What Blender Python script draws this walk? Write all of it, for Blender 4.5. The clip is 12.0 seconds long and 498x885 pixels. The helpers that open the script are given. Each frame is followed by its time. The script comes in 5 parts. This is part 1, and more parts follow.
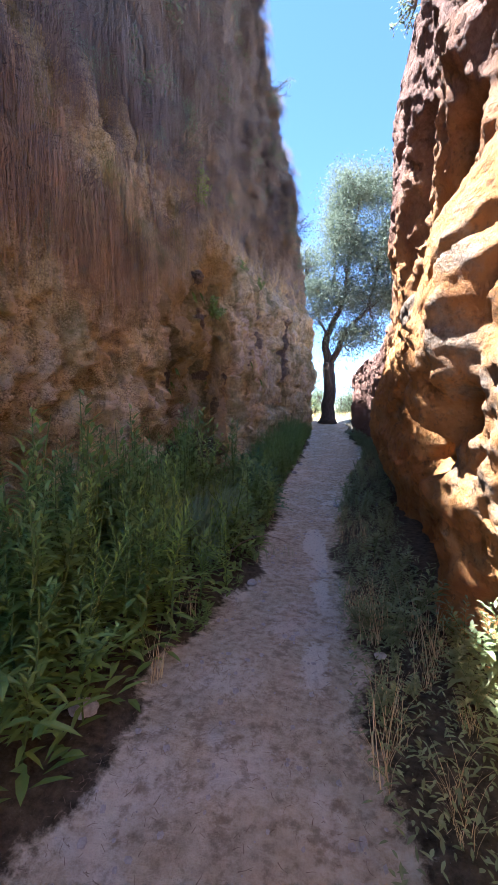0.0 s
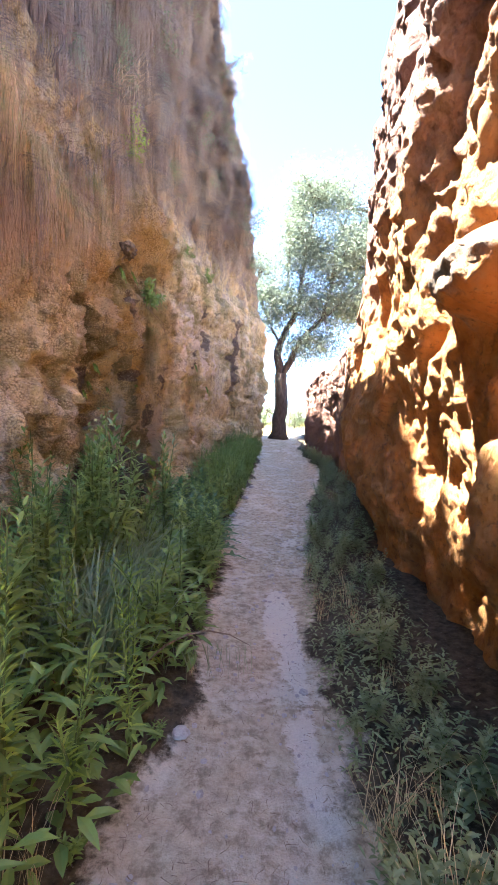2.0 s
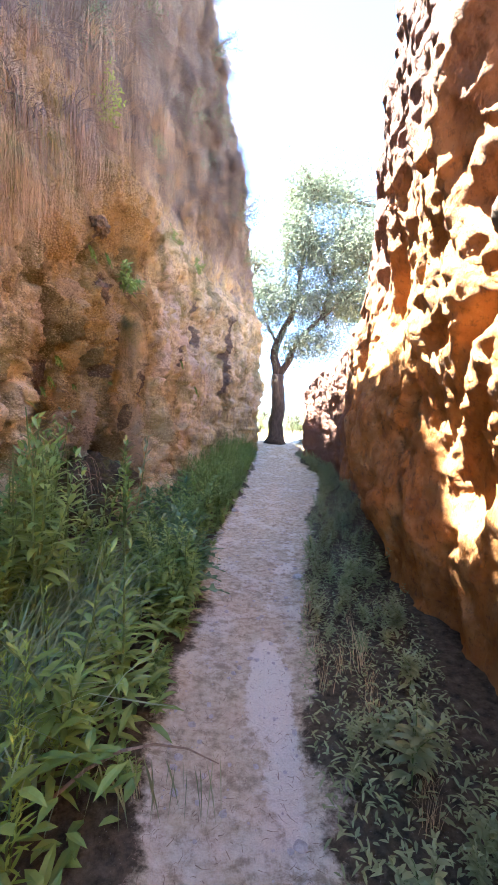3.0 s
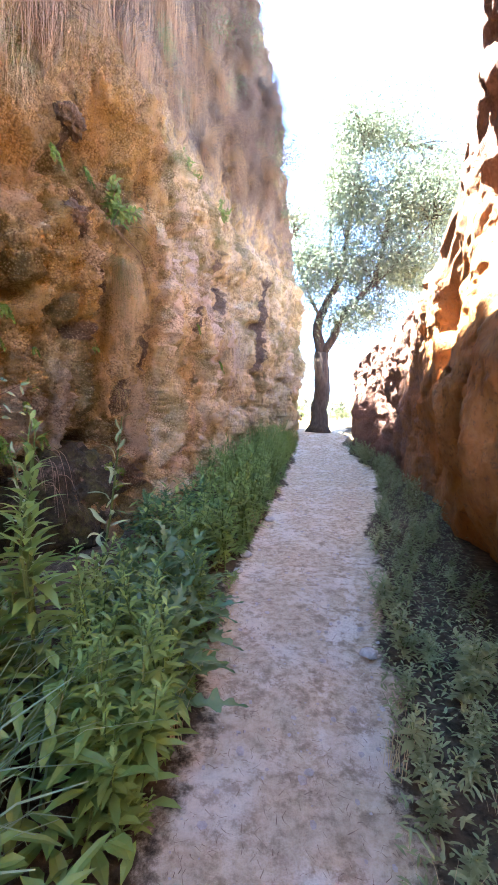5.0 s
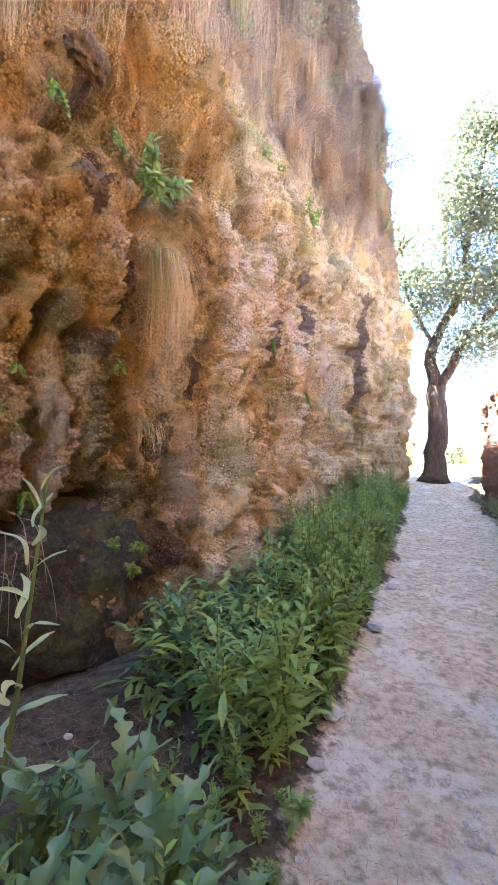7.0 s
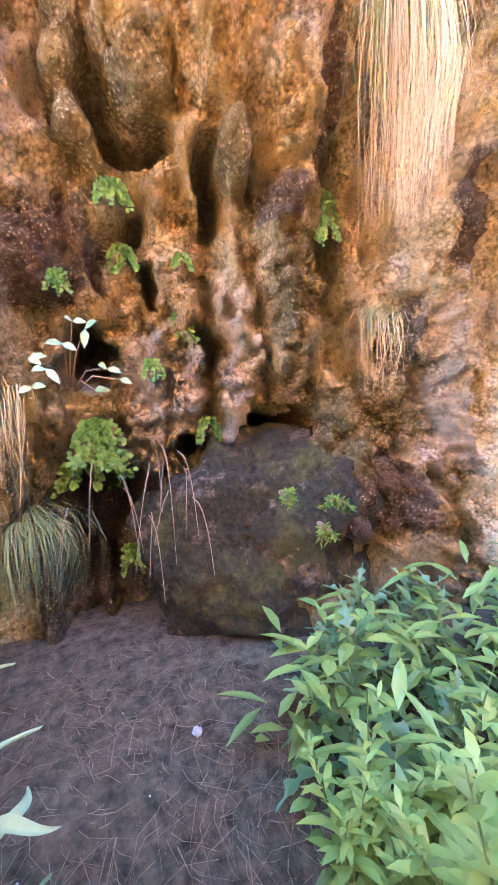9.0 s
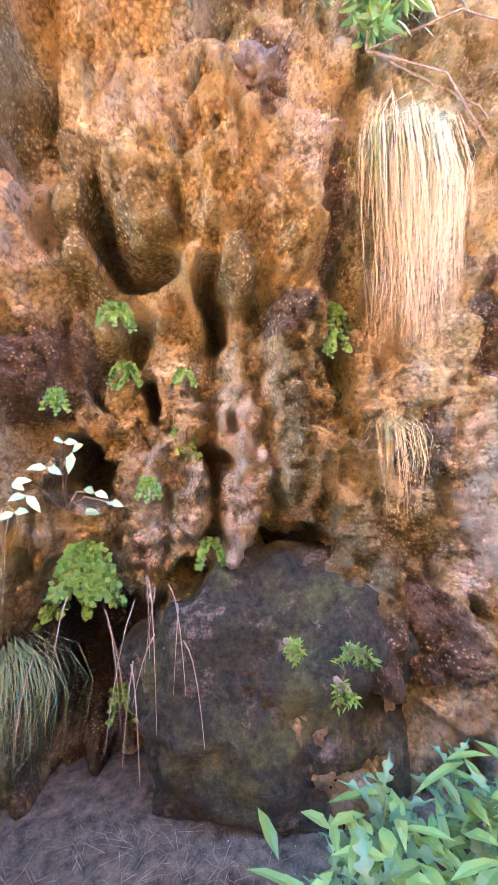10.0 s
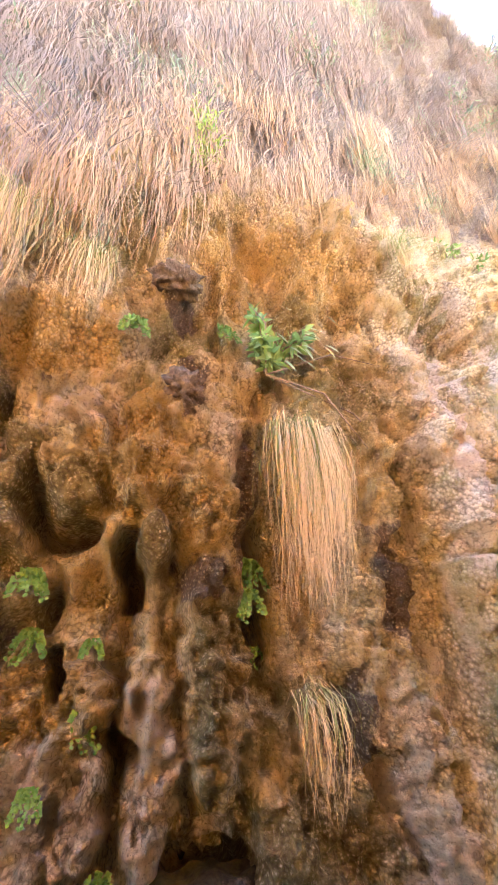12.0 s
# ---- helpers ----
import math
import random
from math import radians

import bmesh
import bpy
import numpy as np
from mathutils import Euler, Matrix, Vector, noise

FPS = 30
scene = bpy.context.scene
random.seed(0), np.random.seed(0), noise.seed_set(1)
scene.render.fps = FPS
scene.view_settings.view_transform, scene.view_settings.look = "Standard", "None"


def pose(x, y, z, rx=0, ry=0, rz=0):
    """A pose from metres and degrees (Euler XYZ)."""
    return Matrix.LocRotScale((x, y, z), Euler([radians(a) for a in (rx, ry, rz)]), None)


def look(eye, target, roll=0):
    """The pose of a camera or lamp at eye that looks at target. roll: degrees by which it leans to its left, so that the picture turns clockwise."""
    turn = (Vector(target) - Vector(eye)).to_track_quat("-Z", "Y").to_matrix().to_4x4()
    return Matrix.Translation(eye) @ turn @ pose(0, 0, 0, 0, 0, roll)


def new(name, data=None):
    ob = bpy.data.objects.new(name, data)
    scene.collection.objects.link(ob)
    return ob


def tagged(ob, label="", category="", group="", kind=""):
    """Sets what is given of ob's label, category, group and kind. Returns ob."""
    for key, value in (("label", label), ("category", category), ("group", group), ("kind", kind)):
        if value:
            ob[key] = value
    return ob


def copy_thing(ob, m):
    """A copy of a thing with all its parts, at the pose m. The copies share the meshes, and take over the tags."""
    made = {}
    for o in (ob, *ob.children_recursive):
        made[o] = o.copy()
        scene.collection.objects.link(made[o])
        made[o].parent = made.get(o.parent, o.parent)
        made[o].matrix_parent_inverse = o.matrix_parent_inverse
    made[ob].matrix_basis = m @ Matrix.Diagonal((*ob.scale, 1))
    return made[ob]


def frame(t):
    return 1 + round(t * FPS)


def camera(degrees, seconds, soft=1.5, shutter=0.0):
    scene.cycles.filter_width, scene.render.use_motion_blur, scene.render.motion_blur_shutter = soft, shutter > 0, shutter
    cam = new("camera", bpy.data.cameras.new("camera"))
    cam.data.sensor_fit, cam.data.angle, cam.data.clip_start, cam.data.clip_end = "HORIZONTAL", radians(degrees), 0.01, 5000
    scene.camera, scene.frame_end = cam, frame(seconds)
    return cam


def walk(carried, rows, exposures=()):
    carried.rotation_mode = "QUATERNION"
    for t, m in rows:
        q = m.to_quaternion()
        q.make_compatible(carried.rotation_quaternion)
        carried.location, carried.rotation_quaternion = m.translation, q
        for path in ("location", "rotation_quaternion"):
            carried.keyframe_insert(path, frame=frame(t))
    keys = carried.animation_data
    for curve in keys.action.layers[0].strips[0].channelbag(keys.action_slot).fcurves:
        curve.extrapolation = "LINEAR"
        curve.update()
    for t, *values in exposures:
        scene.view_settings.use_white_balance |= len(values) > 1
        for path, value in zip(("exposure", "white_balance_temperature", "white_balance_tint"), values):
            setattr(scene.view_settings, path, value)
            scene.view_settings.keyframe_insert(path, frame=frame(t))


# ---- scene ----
cam = camera(62.0, 12.0)
METRES, EYE, TILT, LEAN, TURN = 8.0, 1.4, -3.5, 0.0, 9.0
ROWS = [
    (0.0, 0.0, 0.0, 0.0, 0.0, 0.0, -0.0),
    (0.5, -0.0097, 0.0483, 0.0003, -2.19, 1.29, -0.72),
    (1.0, -0.0149, 0.0974, 0.0106, -8.62, 2.61, 2.65),
    (1.5, -0.0005, 0.1542, 0.0138, -10.11, -0.85, 1.27),
    (2.0, 0.0078, 0.204, 0.0148, -7.57, 1.84, -1.05),
    (2.5, 0.0211, 0.256, 0.0209, -8.01, 3.44, -1.55),
    (4.5, 0.0714, 0.4688, 0.0216, -5.88, -3.08, 1.55),
    (5.0, 0.0698, 0.5251, 0.0265, -2.24, 0.91, -1.02),
    (5.5, 0.0686, 0.575, 0.0357, -6.76, 2.01, -1.72),
    (6.0, 0.0848, 0.628, 0.0374, -8.49, 3.18, 1.6),
    (6.5, 0.088, 0.6791, 0.0394, 0.45, 4.29, -0.88),
    (7.0, 0.0842, 0.7303, 0.0486, 11.16, 6.45, -2.63),
    (7.5, 0.0978, 0.7772, 0.0482, 21.97, 0.7, -0.99),
    (9.5, 0.0781, 0.9079, 0.072, 61.87, -6.47, -3.36),
    (10.0, 0.0738, 0.9175, 0.0849, 60.82, 2.63, -2.92),
    (10.5, 0.0851, 0.9208, 0.1022, 58.28, 12.04, -1.38),
    (11.0, 0.0978, 0.9205, 0.1139, 57.66, 20.84, -0.75),
    (11.5, 0.1018, 0.922, 0.1215, 56.15, 28.18, -1.04),
    (12.0, 0.1036, 0.9225, 0.1228, 54.71, 28.9, -1.16),
]
SUN_EL, SUN_AZ = 72.0, 100.0   # degrees; azimuth to the west of the path's direction
EXPOSURES = [(0.0, 3.85, 5200, 12), (1.0, 4.85, 5700, 10), (1.5, 5.05, 5750, 10), (2.5, 5.3, 5800, 10), (5.5, 5.8, 5800, 10), (7.5, 6.2, 6150, 9), (9.3, 7.55, 5450, 13), (10.5, 7.55, 5350, 10), (12.0, 6.6, 6600, 7)]
walk(cam, [(t, pose(0, 0, EYE, TILT, LEAN, TURN) @ pose(METRES * x, METRES * y, METRES * z, 90 + pitch, roll, yaw)) for t, x, y, z, yaw, pitch, roll in ROWS], EXPOSURES)

# ---- sky and sun ----
world = bpy.data.worlds.new("sky")
scene.world = world
world.use_nodes = True
sky = world.node_tree.nodes.new("ShaderNodeTexSky")
sky.sky_type, sky.sun_disc = "NISHITA", False
sky.air_density, sky.dust_density, sky.ozone_density, sky.altitude = 0.6, 0.0, 2.5, 1500.0
sky.sun_elevation, sky.sun_rotation = radians(SUN_EL), radians(-SUN_AZ)
world.node_tree.nodes["Background"].inputs["Strength"].default_value = 0.05
world.node_tree.links.new(sky.outputs[0], world.node_tree.nodes["Background"].inputs["Color"])
sun = new("sun", bpy.data.lights.new("sun", "SUN"))
sun.data.energy, sun.data.angle, sun.data.color = 3.8, radians(0.5), (1.0, 0.94, 0.85)
SUNWARD = Vector((-math.sin(radians(SUN_AZ)) * math.cos(radians(SUN_EL)), math.cos(radians(SUN_AZ)) * math.cos(radians(SUN_EL)), math.sin(radians(SUN_EL))))
sun.matrix_world = look(SUNWARD * 60, (0, 0, 0))

# ---- noise on arrays ----
rng = np.random.default_rng(7)
PERM = rng.permutation(512)
GRAD = rng.normal(size=(512, 3))
GRAD /= np.linalg.norm(GRAD, axis=1)[:, None]


def perlin(x, y, z):
    x, y, z = np.broadcast_arrays(np.asarray(x, float), np.asarray(y, float), np.asarray(z, float))
    xi, yi, zi = np.floor(x).astype(int), np.floor(y).astype(int), np.floor(z).astype(int)
    xf, yf, zf = x - xi, y - yi, z - zi
    u, v, w = (f * f * f * (f * (f * 6 - 15) + 10) for f in (xf, yf, zf))
    total = 0
    for dx in (0, 1):
        for dy in (0, 1):
            for dz in (0, 1):
                g = GRAD[PERM[(PERM[(PERM[(xi + dx) & 511] + yi + dy) & 511] + zi + dz) & 511]]
                dot = g[..., 0] * (xf - dx) + g[..., 1] * (yf - dy) + g[..., 2] * (zf - dz)
                total = total + dot * (u if dx else 1 - u) * (v if dy else 1 - v) * (w if dz else 1 - w)
    return total * 1.5


def fbm(x, y, z, octaves=4):
    total, amp = 0, 1.0
    for i in range(octaves):
        total = total + amp * perlin(x * 2 ** i + 13.7 * i, y * 2 ** i, z * 2 ** i)
        amp *= 0.5
    return total


def ridged(x, y, z, octaves=3):
    total, amp = 0, 1.0
    for i in range(octaves):
        total = total + amp * (1 - 2 * np.abs(perlin(x * 2 ** i + 5.1 * i, y * 2 ** i, z * 2 ** i)))
        amp *= 0.5
    return total


def smooth(a, b, x):
    t = np.clip((x - a) / (b - a), 0, 1)
    return t * t * (3 - 2 * t)


# ---- materials ----
def material(name):
    m = bpy.data.materials.new(name)
    m.use_nodes = True
    return m, m.node_tree, m.node_tree.nodes["Principled BSDF"]


def node(tree, kind, **values):
    n = tree.nodes.new("ShaderNode" + kind)
    for key, value in values.items():
        n.inputs[key.replace("_", " ")].default_value = value
    return n


def noise_node(tree, where, scale, detail=6, rough=0.6, stretch=(1, 1, 1)):
    mp = node(tree, "Mapping")
    mp.inputs["Scale"].default_value = stretch
    tree.links.new(where, mp.inputs["Vector"])
    n = node(tree, "TexNoise", Scale=scale, Detail=detail, Roughness=rough)
    tree.links.new(mp.outputs[0], n.inputs["Vector"])
    return n.outputs["Fac"]


def ramp(tree, fac, stops):
    r = tree.nodes.new("ShaderNodeValToRGB")
    while len(r.color_ramp.elements) < len(stops):
        r.color_ramp.elements.new(0.5)
    for e, (at, c) in zip(r.color_ramp.elements, stops):
        e.position = at
        e.color = (*c, 1) if len(c) == 3 else (c[0], c[0], c[0], 1)
    tree.links.new(fac, r.inputs[0])
    return r.outputs[0]


def mix(tree, fac, a, b, blend="MIX"):
    m = tree.nodes.new("ShaderNodeMix")
    m.data_type, m.blend_type = "RGBA", blend
    for sock, v in ((m.inputs[0], fac), (m.inputs[6], a), (m.inputs[7], b)):
        if isinstance(v, (int, float)):
            sock.default_value = v
        elif isinstance(v, tuple):
            sock.default_value = (*v, 1)
        else:
            tree.links.new(v, sock)
    return m.outputs[2]


def maths(tree, op, a, b):
    m = tree.nodes.new("ShaderNodeMath")
    m.operation = op
    for sock, v in zip(m.inputs, (a, b)):
        if isinstance(v, (int, float)):
            sock.default_value = v
        else:
            tree.links.new(v, sock)
    return m.outputs[0]


def bumped(tree, bsdf, height, strength, distance):
    b = node(tree, "Bump", Strength=strength, Distance=distance)
    tree.links.new(height, b.inputs["Height"])
    tree.links.new(b.outputs[0], bsdf.inputs["Normal"])


def rock_east():
    m, tr, bs = material("orange_sandstone")
    p = tr.nodes.new("ShaderNodeNewGeometry").outputs["Position"]
    at = tr.nodes.new("ShaderNodeAttribute")
    at.attribute_name = "relief"
    big, mid, fine = noise_node(tr, p, 0.9), noise_node(tr, p, 4.0, 8), noise_node(tr, p, 30.0, 6)
    base = ramp(tr, mid, [(0.25, (0.29, 0.118, 0.038)), (0.5, (0.44, 0.20, 0.062)), (0.75, (0.49, 0.275, 0.11))])
    crust = ramp(tr, noise_node(tr, p, 13, 9, 0.8), [(0.32, (0.11, 0.075, 0.05)), (0.5, (0.25, 0.175, 0.115)), (0.68, (0.35, 0.275, 0.20))])
    k = maths(tr, "ADD", at.outputs["Fac"], maths(tr, "MULTIPLY", maths(tr, "SUBTRACT", mid, 0.5), 1.2))
    col = mix(tr, ramp(tr, k, [(0.50, (0,)), (0.72, (1,))]), base, crust)
    # purple-brown weathering of the high rock, the same tone towards the far end
    zed = tr.nodes.new("ShaderNodeSeparateXYZ")
    tr.links.new(p, zed.inputs[0])
    high = maths(tr, "ADD", maths(tr, "MULTIPLY", zed.outputs["Z"], 0.165), maths(tr, "MULTIPLY", big, 0.5))
    far = maths(tr, "ADD", maths(tr, "MULTIPLY", zed.outputs["Y"], 0.055), maths(tr, "MULTIPLY", mid, 0.4))
    dark = ramp(tr, fine, [(0.3, (0.10, 0.055, 0.05)), (0.7, (0.24, 0.14, 0.115))])
    col = mix(tr, ramp(tr, high, [(0.72, (0,)), (0.95, (0.85,))]), col, dark)
    col = mix(tr, ramp(tr, far, [(0.76, (0,)), (0.92, (0.85,))]), col, dark)
    col = mix(tr, ramp(tr, noise_node(tr, p, 22, 7, 0.75, (1, 1, 0.7)), [(0.36, (0.65,)), (0.47, (0,))]), col, (0.15, 0.085, 0.05))
    tr.links.new(col, bs.inputs["Base Color"])
    bs.inputs["Roughness"].default_value = 0.92
    bs.inputs["Specular IOR Level"].default_value = 0.2
    bumped(tr, bs, maths(tr, "ADD", maths(tr, "MULTIPLY", fine, 0.5), noise_node(tr, p, 9, 9, 0.75, (1, 1, 0.6))), 0.9, 0.08)
    return m


def rock_west():
    m, tr, bs = material("ochre_tufa")
    p = tr.nodes.new("ShaderNodeNewGeometry").outputs["Position"]
    big = noise_node(tr, p, 1.1, 5)
    mid = noise_node(tr, p, 5.0, 8, 0.65, (1, 1, 0.7))
    streak = noise_node(tr, p, 4.0, 7, 0.65, (1, 1, 0.16))
    fine = noise_node(tr, p, 38.0, 6, 0.7)
    base = ramp(tr, mid, [(0.30, (0.22, 0.14, 0.065)), (0.39, (0.58, 0.43, 0.18)), (0.52, (0.80, 0.64, 0.33)), (0.68, (0.90, 0.79, 0.56))])
    pale = ramp(tr, fine, [(0.3, (0.54, 0.42, 0.28)), (0.7, (0.80, 0.69, 0.52))])
    col = mix(tr, ramp(tr, streak, [(0.50, (0,)), (0.66, (0.8,))]), base, pale)
    brown = ramp(tr, fine, [(0.3, (0.075, 0.055, 0.038)), (0.7, (0.19, 0.135, 0.095))])
    col = mix(tr, ramp(tr, streak, [(0.34, (0.7,)), (0.42, (0,))]), col, brown)
    moss = ramp(tr, fine, [(0.3, (0.15, 0.135, 0.045)), (0.7, (0.40, 0.35, 0.14))])
    col = mix(tr, ramp(tr, big, [(0.50, (0,)), (0.60, (0.8,))]), col, moss)
    algae = noise_node(tr, p, 3.4, 7, 0.75, (1, 1, 0.65))
    col = mix(tr, ramp(tr, algae, [(0.36, (0.6,)), (0.44, (0,))]), col, (0.085, 0.08, 0.025))
    # wet gold, rosy lime, dark seepage with one hole's painted shade, and moss, each ragged at its rim
    ragged = maths(tr, "MULTIPLY", maths(tr, "SUBTRACT", noise_node(tr, p, 11, 8, 0.75, (1, 1, 0.7)), 0.5), 1.6)
    crumbs = noise_node(tr, p, 26, 7, 0.8)
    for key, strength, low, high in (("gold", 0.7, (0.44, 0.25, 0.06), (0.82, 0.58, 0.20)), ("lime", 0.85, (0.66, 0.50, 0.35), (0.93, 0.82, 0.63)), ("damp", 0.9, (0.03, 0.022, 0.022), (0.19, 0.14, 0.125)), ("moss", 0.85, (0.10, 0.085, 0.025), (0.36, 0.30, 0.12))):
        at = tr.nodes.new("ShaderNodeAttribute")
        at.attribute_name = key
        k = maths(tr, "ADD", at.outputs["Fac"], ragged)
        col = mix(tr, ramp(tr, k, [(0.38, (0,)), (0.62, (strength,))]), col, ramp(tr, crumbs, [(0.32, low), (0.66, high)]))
    grain = noise_node(tr, p, 17, 9, 0.85, (1, 1, 0.75))
    col = mix(tr, ramp(tr, grain, [(0.36, (0.6,)), (0.45, (0,))]), col, (0.12, 0.08, 0.035))
    col = mix(tr, ramp(tr, grain, [(0.56, (0,)), (0.68, (0.6,))]), col, (0.82, 0.68, 0.46))
    flecks = noise_node(tr, p, 60, 4, 0.7)
    # porous crust: pale grains parted by dark pores, in patches
    cells = node(tr, "TexVoronoi", Scale=44.0, Randomness=1.0)
    tr.links.new(p, cells.inputs["Vector"])
    pores = maths(tr, "ADD", cells.outputs["Distance"], maths(tr, "MULTIPLY", maths(tr, "SUBTRACT", flecks, 0.5), 0.9))
    crusty = ramp(tr, noise_node(tr, p, 3.7, 5, 0.7), [(0.42, (0,)), (0.54, (1,))])
    col = mix(tr, maths(tr, "MULTIPLY", crusty, ramp(tr, pores, [(0.52, (0,)), (0.74, (0.6,))])), col, (0.14, 0.09, 0.04))
    col = mix(tr, maths(tr, "MULTIPLY", crusty, ramp(tr, pores, [(0.16, (0.65,)), (0.34, (0,))])), col, (0.90, 0.77, 0.52))
    col = mix(tr, ramp(tr, flecks, [(0.34, (0.55,)), (0.42, (0,))]), col, (0.15, 0.08, 0.04))
    col = mix(tr, ramp(tr, flecks, [(0.58, (0,)), (0.66, (0.35,))]), col, (0.84, 0.74, 0.56))
    zed = tr.nodes.new("ShaderNodeSeparateXYZ")
    tr.links.new(p, zed.inputs[0])
    # grey soil and roots under the turf above
    turf = maths(tr, "ADD", maths(tr, "MULTIPLY", zed.outputs["Z"], 0.12), maths(tr, "MULTIPLY", mid, 0.5))
    col = mix(tr, ramp(tr, turf, [(0.88, (0,)), (1.0, (0.85,))]), col, ramp(tr, fine, [(0.3, (0.10, 0.08, 0.065)), (0.7, (0.30, 0.25, 0.20))]))
    tr.links.new(col, bs.inputs["Base Color"])
    bs.inputs["Roughness"].default_value = 0.9
    bs.inputs["Specular IOR Level"].default_value = 0.25
    bumped(tr, bs, maths(tr, "SUBTRACT", maths(tr, "ADD", maths(tr, "MULTIPLY", grain, 1.0), maths(tr, "MULTIPLY", flecks, 0.45)), maths(tr, "MULTIPLY", crusty, maths(tr, "MULTIPLY", cells.outputs["Distance"], 0.5))), 1.0, 0.09)
    return m


def earth():
    m, tr, bs = material("trodden_earth")
    p = tr.nodes.new("ShaderNodeNewGeometry").outputs["Position"]
    at = tr.nodes.new("ShaderNodeAttribute")
    at.attribute_name = "worn"
    dry = tr.nodes.new("ShaderNodeAttribute")
    dry.attribute_name = "straw"
    mid, fine, grit = noise_node(tr, p, 2.3, 6), noise_node(tr, p, 16, 8, 0.7), noise_node(tr, p, 85, 4, 0.7)
    soil = ramp(tr, fine, [(0.30, (0.025, 0.020, 0.012)), (0.70, (0.17, 0.135, 0.085))])
    trod = ramp(tr, fine, [(0.30, (0.33, 0.26, 0.165)), (0.5, (0.56, 0.475, 0.325)), (0.72, (0.73, 0.65, 0.48))])
    pale = ramp(tr, grit, [(0.3, (0.66, 0.605, 0.49)), (0.7, (0.84, 0.785, 0.66))])
    patch = maths(tr, "MULTIPLY", mid, maths(tr, "ADD", maths(tr, "MULTIPLY", fine, 0.5), 0.75))
    trod = mix(tr, ramp(tr, patch, [(0.50, (0,)), (0.62, (0.6,))]), trod, pale)
    blotch = noise_node(tr, p, 8.0, 8, 0.75)
    trod = mix(tr, ramp(tr, blotch, [(0.38, (0.6,)), (0.48, (0,))]), trod, (0.30, 0.235, 0.155))
    rut = tr.nodes.new("ShaderNodeAttribute")
    rut.attribute_name = "rut"
    kr = maths(tr, "ADD", rut.outputs["Fac"], maths(tr, "MULTIPLY", maths(tr, "SUBTRACT", fine, 0.5), 1.2))
    trod = mix(tr, ramp(tr, kr, [(0.38, (0,)), (0.62, (0.95,))]), trod, pale)
    k = maths(tr, "ADD", at.outputs["Fac"], maths(tr, "MULTIPLY", maths(tr, "SUBTRACT", fine, 0.5), 0.9))
    col = mix(tr, ramp(tr, k, [(0.32, (0,)), (0.62, (1,))]), soil, trod)
    straw = ramp(tr, fine, [(0.3, (0.36, 0.27, 0.10)), (0.7, (0.62, 0.50, 0.22))])
    col = mix(tr, dry.outputs["Fac"], col, straw)
    speck = ramp(tr, grit, [(0.66, (0,)), (0.72, (0.6,))])
    col = mix(tr, speck, col, (0.6, 0.55, 0.5))
    tr.links.new(col, bs.inputs["Base Color"])
    bs.inputs["Roughness"].default_value = 0.95
    bs.inputs["Specular IOR Level"].default_value = 0.15
    bumped(tr, bs, maths(tr, "ADD", maths(tr, "MULTIPLY", grit, 0.45), fine), 0.9, 0.06)
    return m


def leafy(name, dark, light, through_light=0.35, rough=0.5, gloss=0.3):
    m, tr, bs = material(name)
    g = tr.nodes.new("ShaderNodeNewGeometry")
    ob = tr.nodes.new("ShaderNodeObjectInfo")
    f = maths(tr, "ADD", maths(tr, "MULTIPLY", g.outputs["Random Per Island"], 0.7), maths(tr, "MULTIPLY", ob.outputs["Random"], 0.3))
    col = ramp(tr, f, [(0.1, dark), (0.9, light)])
    col = mix(tr, maths(tr, "MULTIPLY", noise_node(tr, g.outputs["Position"], 60, 3), 0.35), col, tuple(c * 0.5 for c in dark))
    tr.links.new(col, bs.inputs["Base Color"])
    bs.inputs["Roughness"].default_value = rough
    bs.inputs["Specular IOR Level"].default_value = gloss
    tl = tr.nodes.new("ShaderNodeBsdfTranslucent")
    tr.links.new(mix(tr, 0.5, col, light), tl.inputs["Color"])
    ms = tr.nodes.new("ShaderNodeMixShader")
    ms.inputs[0].default_value = through_light
    tr.links.new(bs.outputs[0], ms.inputs[1])
    tr.links.new(tl.outputs[0], ms.inputs[2])
    tr.links.new(ms.outputs[0], tr.nodes["Material Output"].inputs["Surface"])
    return m


def barky(name, dark, light, stretch=(1, 1, 0.2), scale=18):
    m, tr, bs = material(name)
    p = tr.nodes.new("ShaderNodeNewGeometry").outputs["Position"]
    n = noise_node(tr, p, scale, 8, 0.7, stretch)
    tr.links.new(ramp(tr, n, [(0.3, dark), (0.7, light)]), bs.inputs["Base Color"])
    bs.inputs["Roughness"].default_value = 0.9
    bs.inputs["Specular IOR Level"].default_value = 0.15
    bumped(tr, bs, n, 0.9, 0.05)
    return m


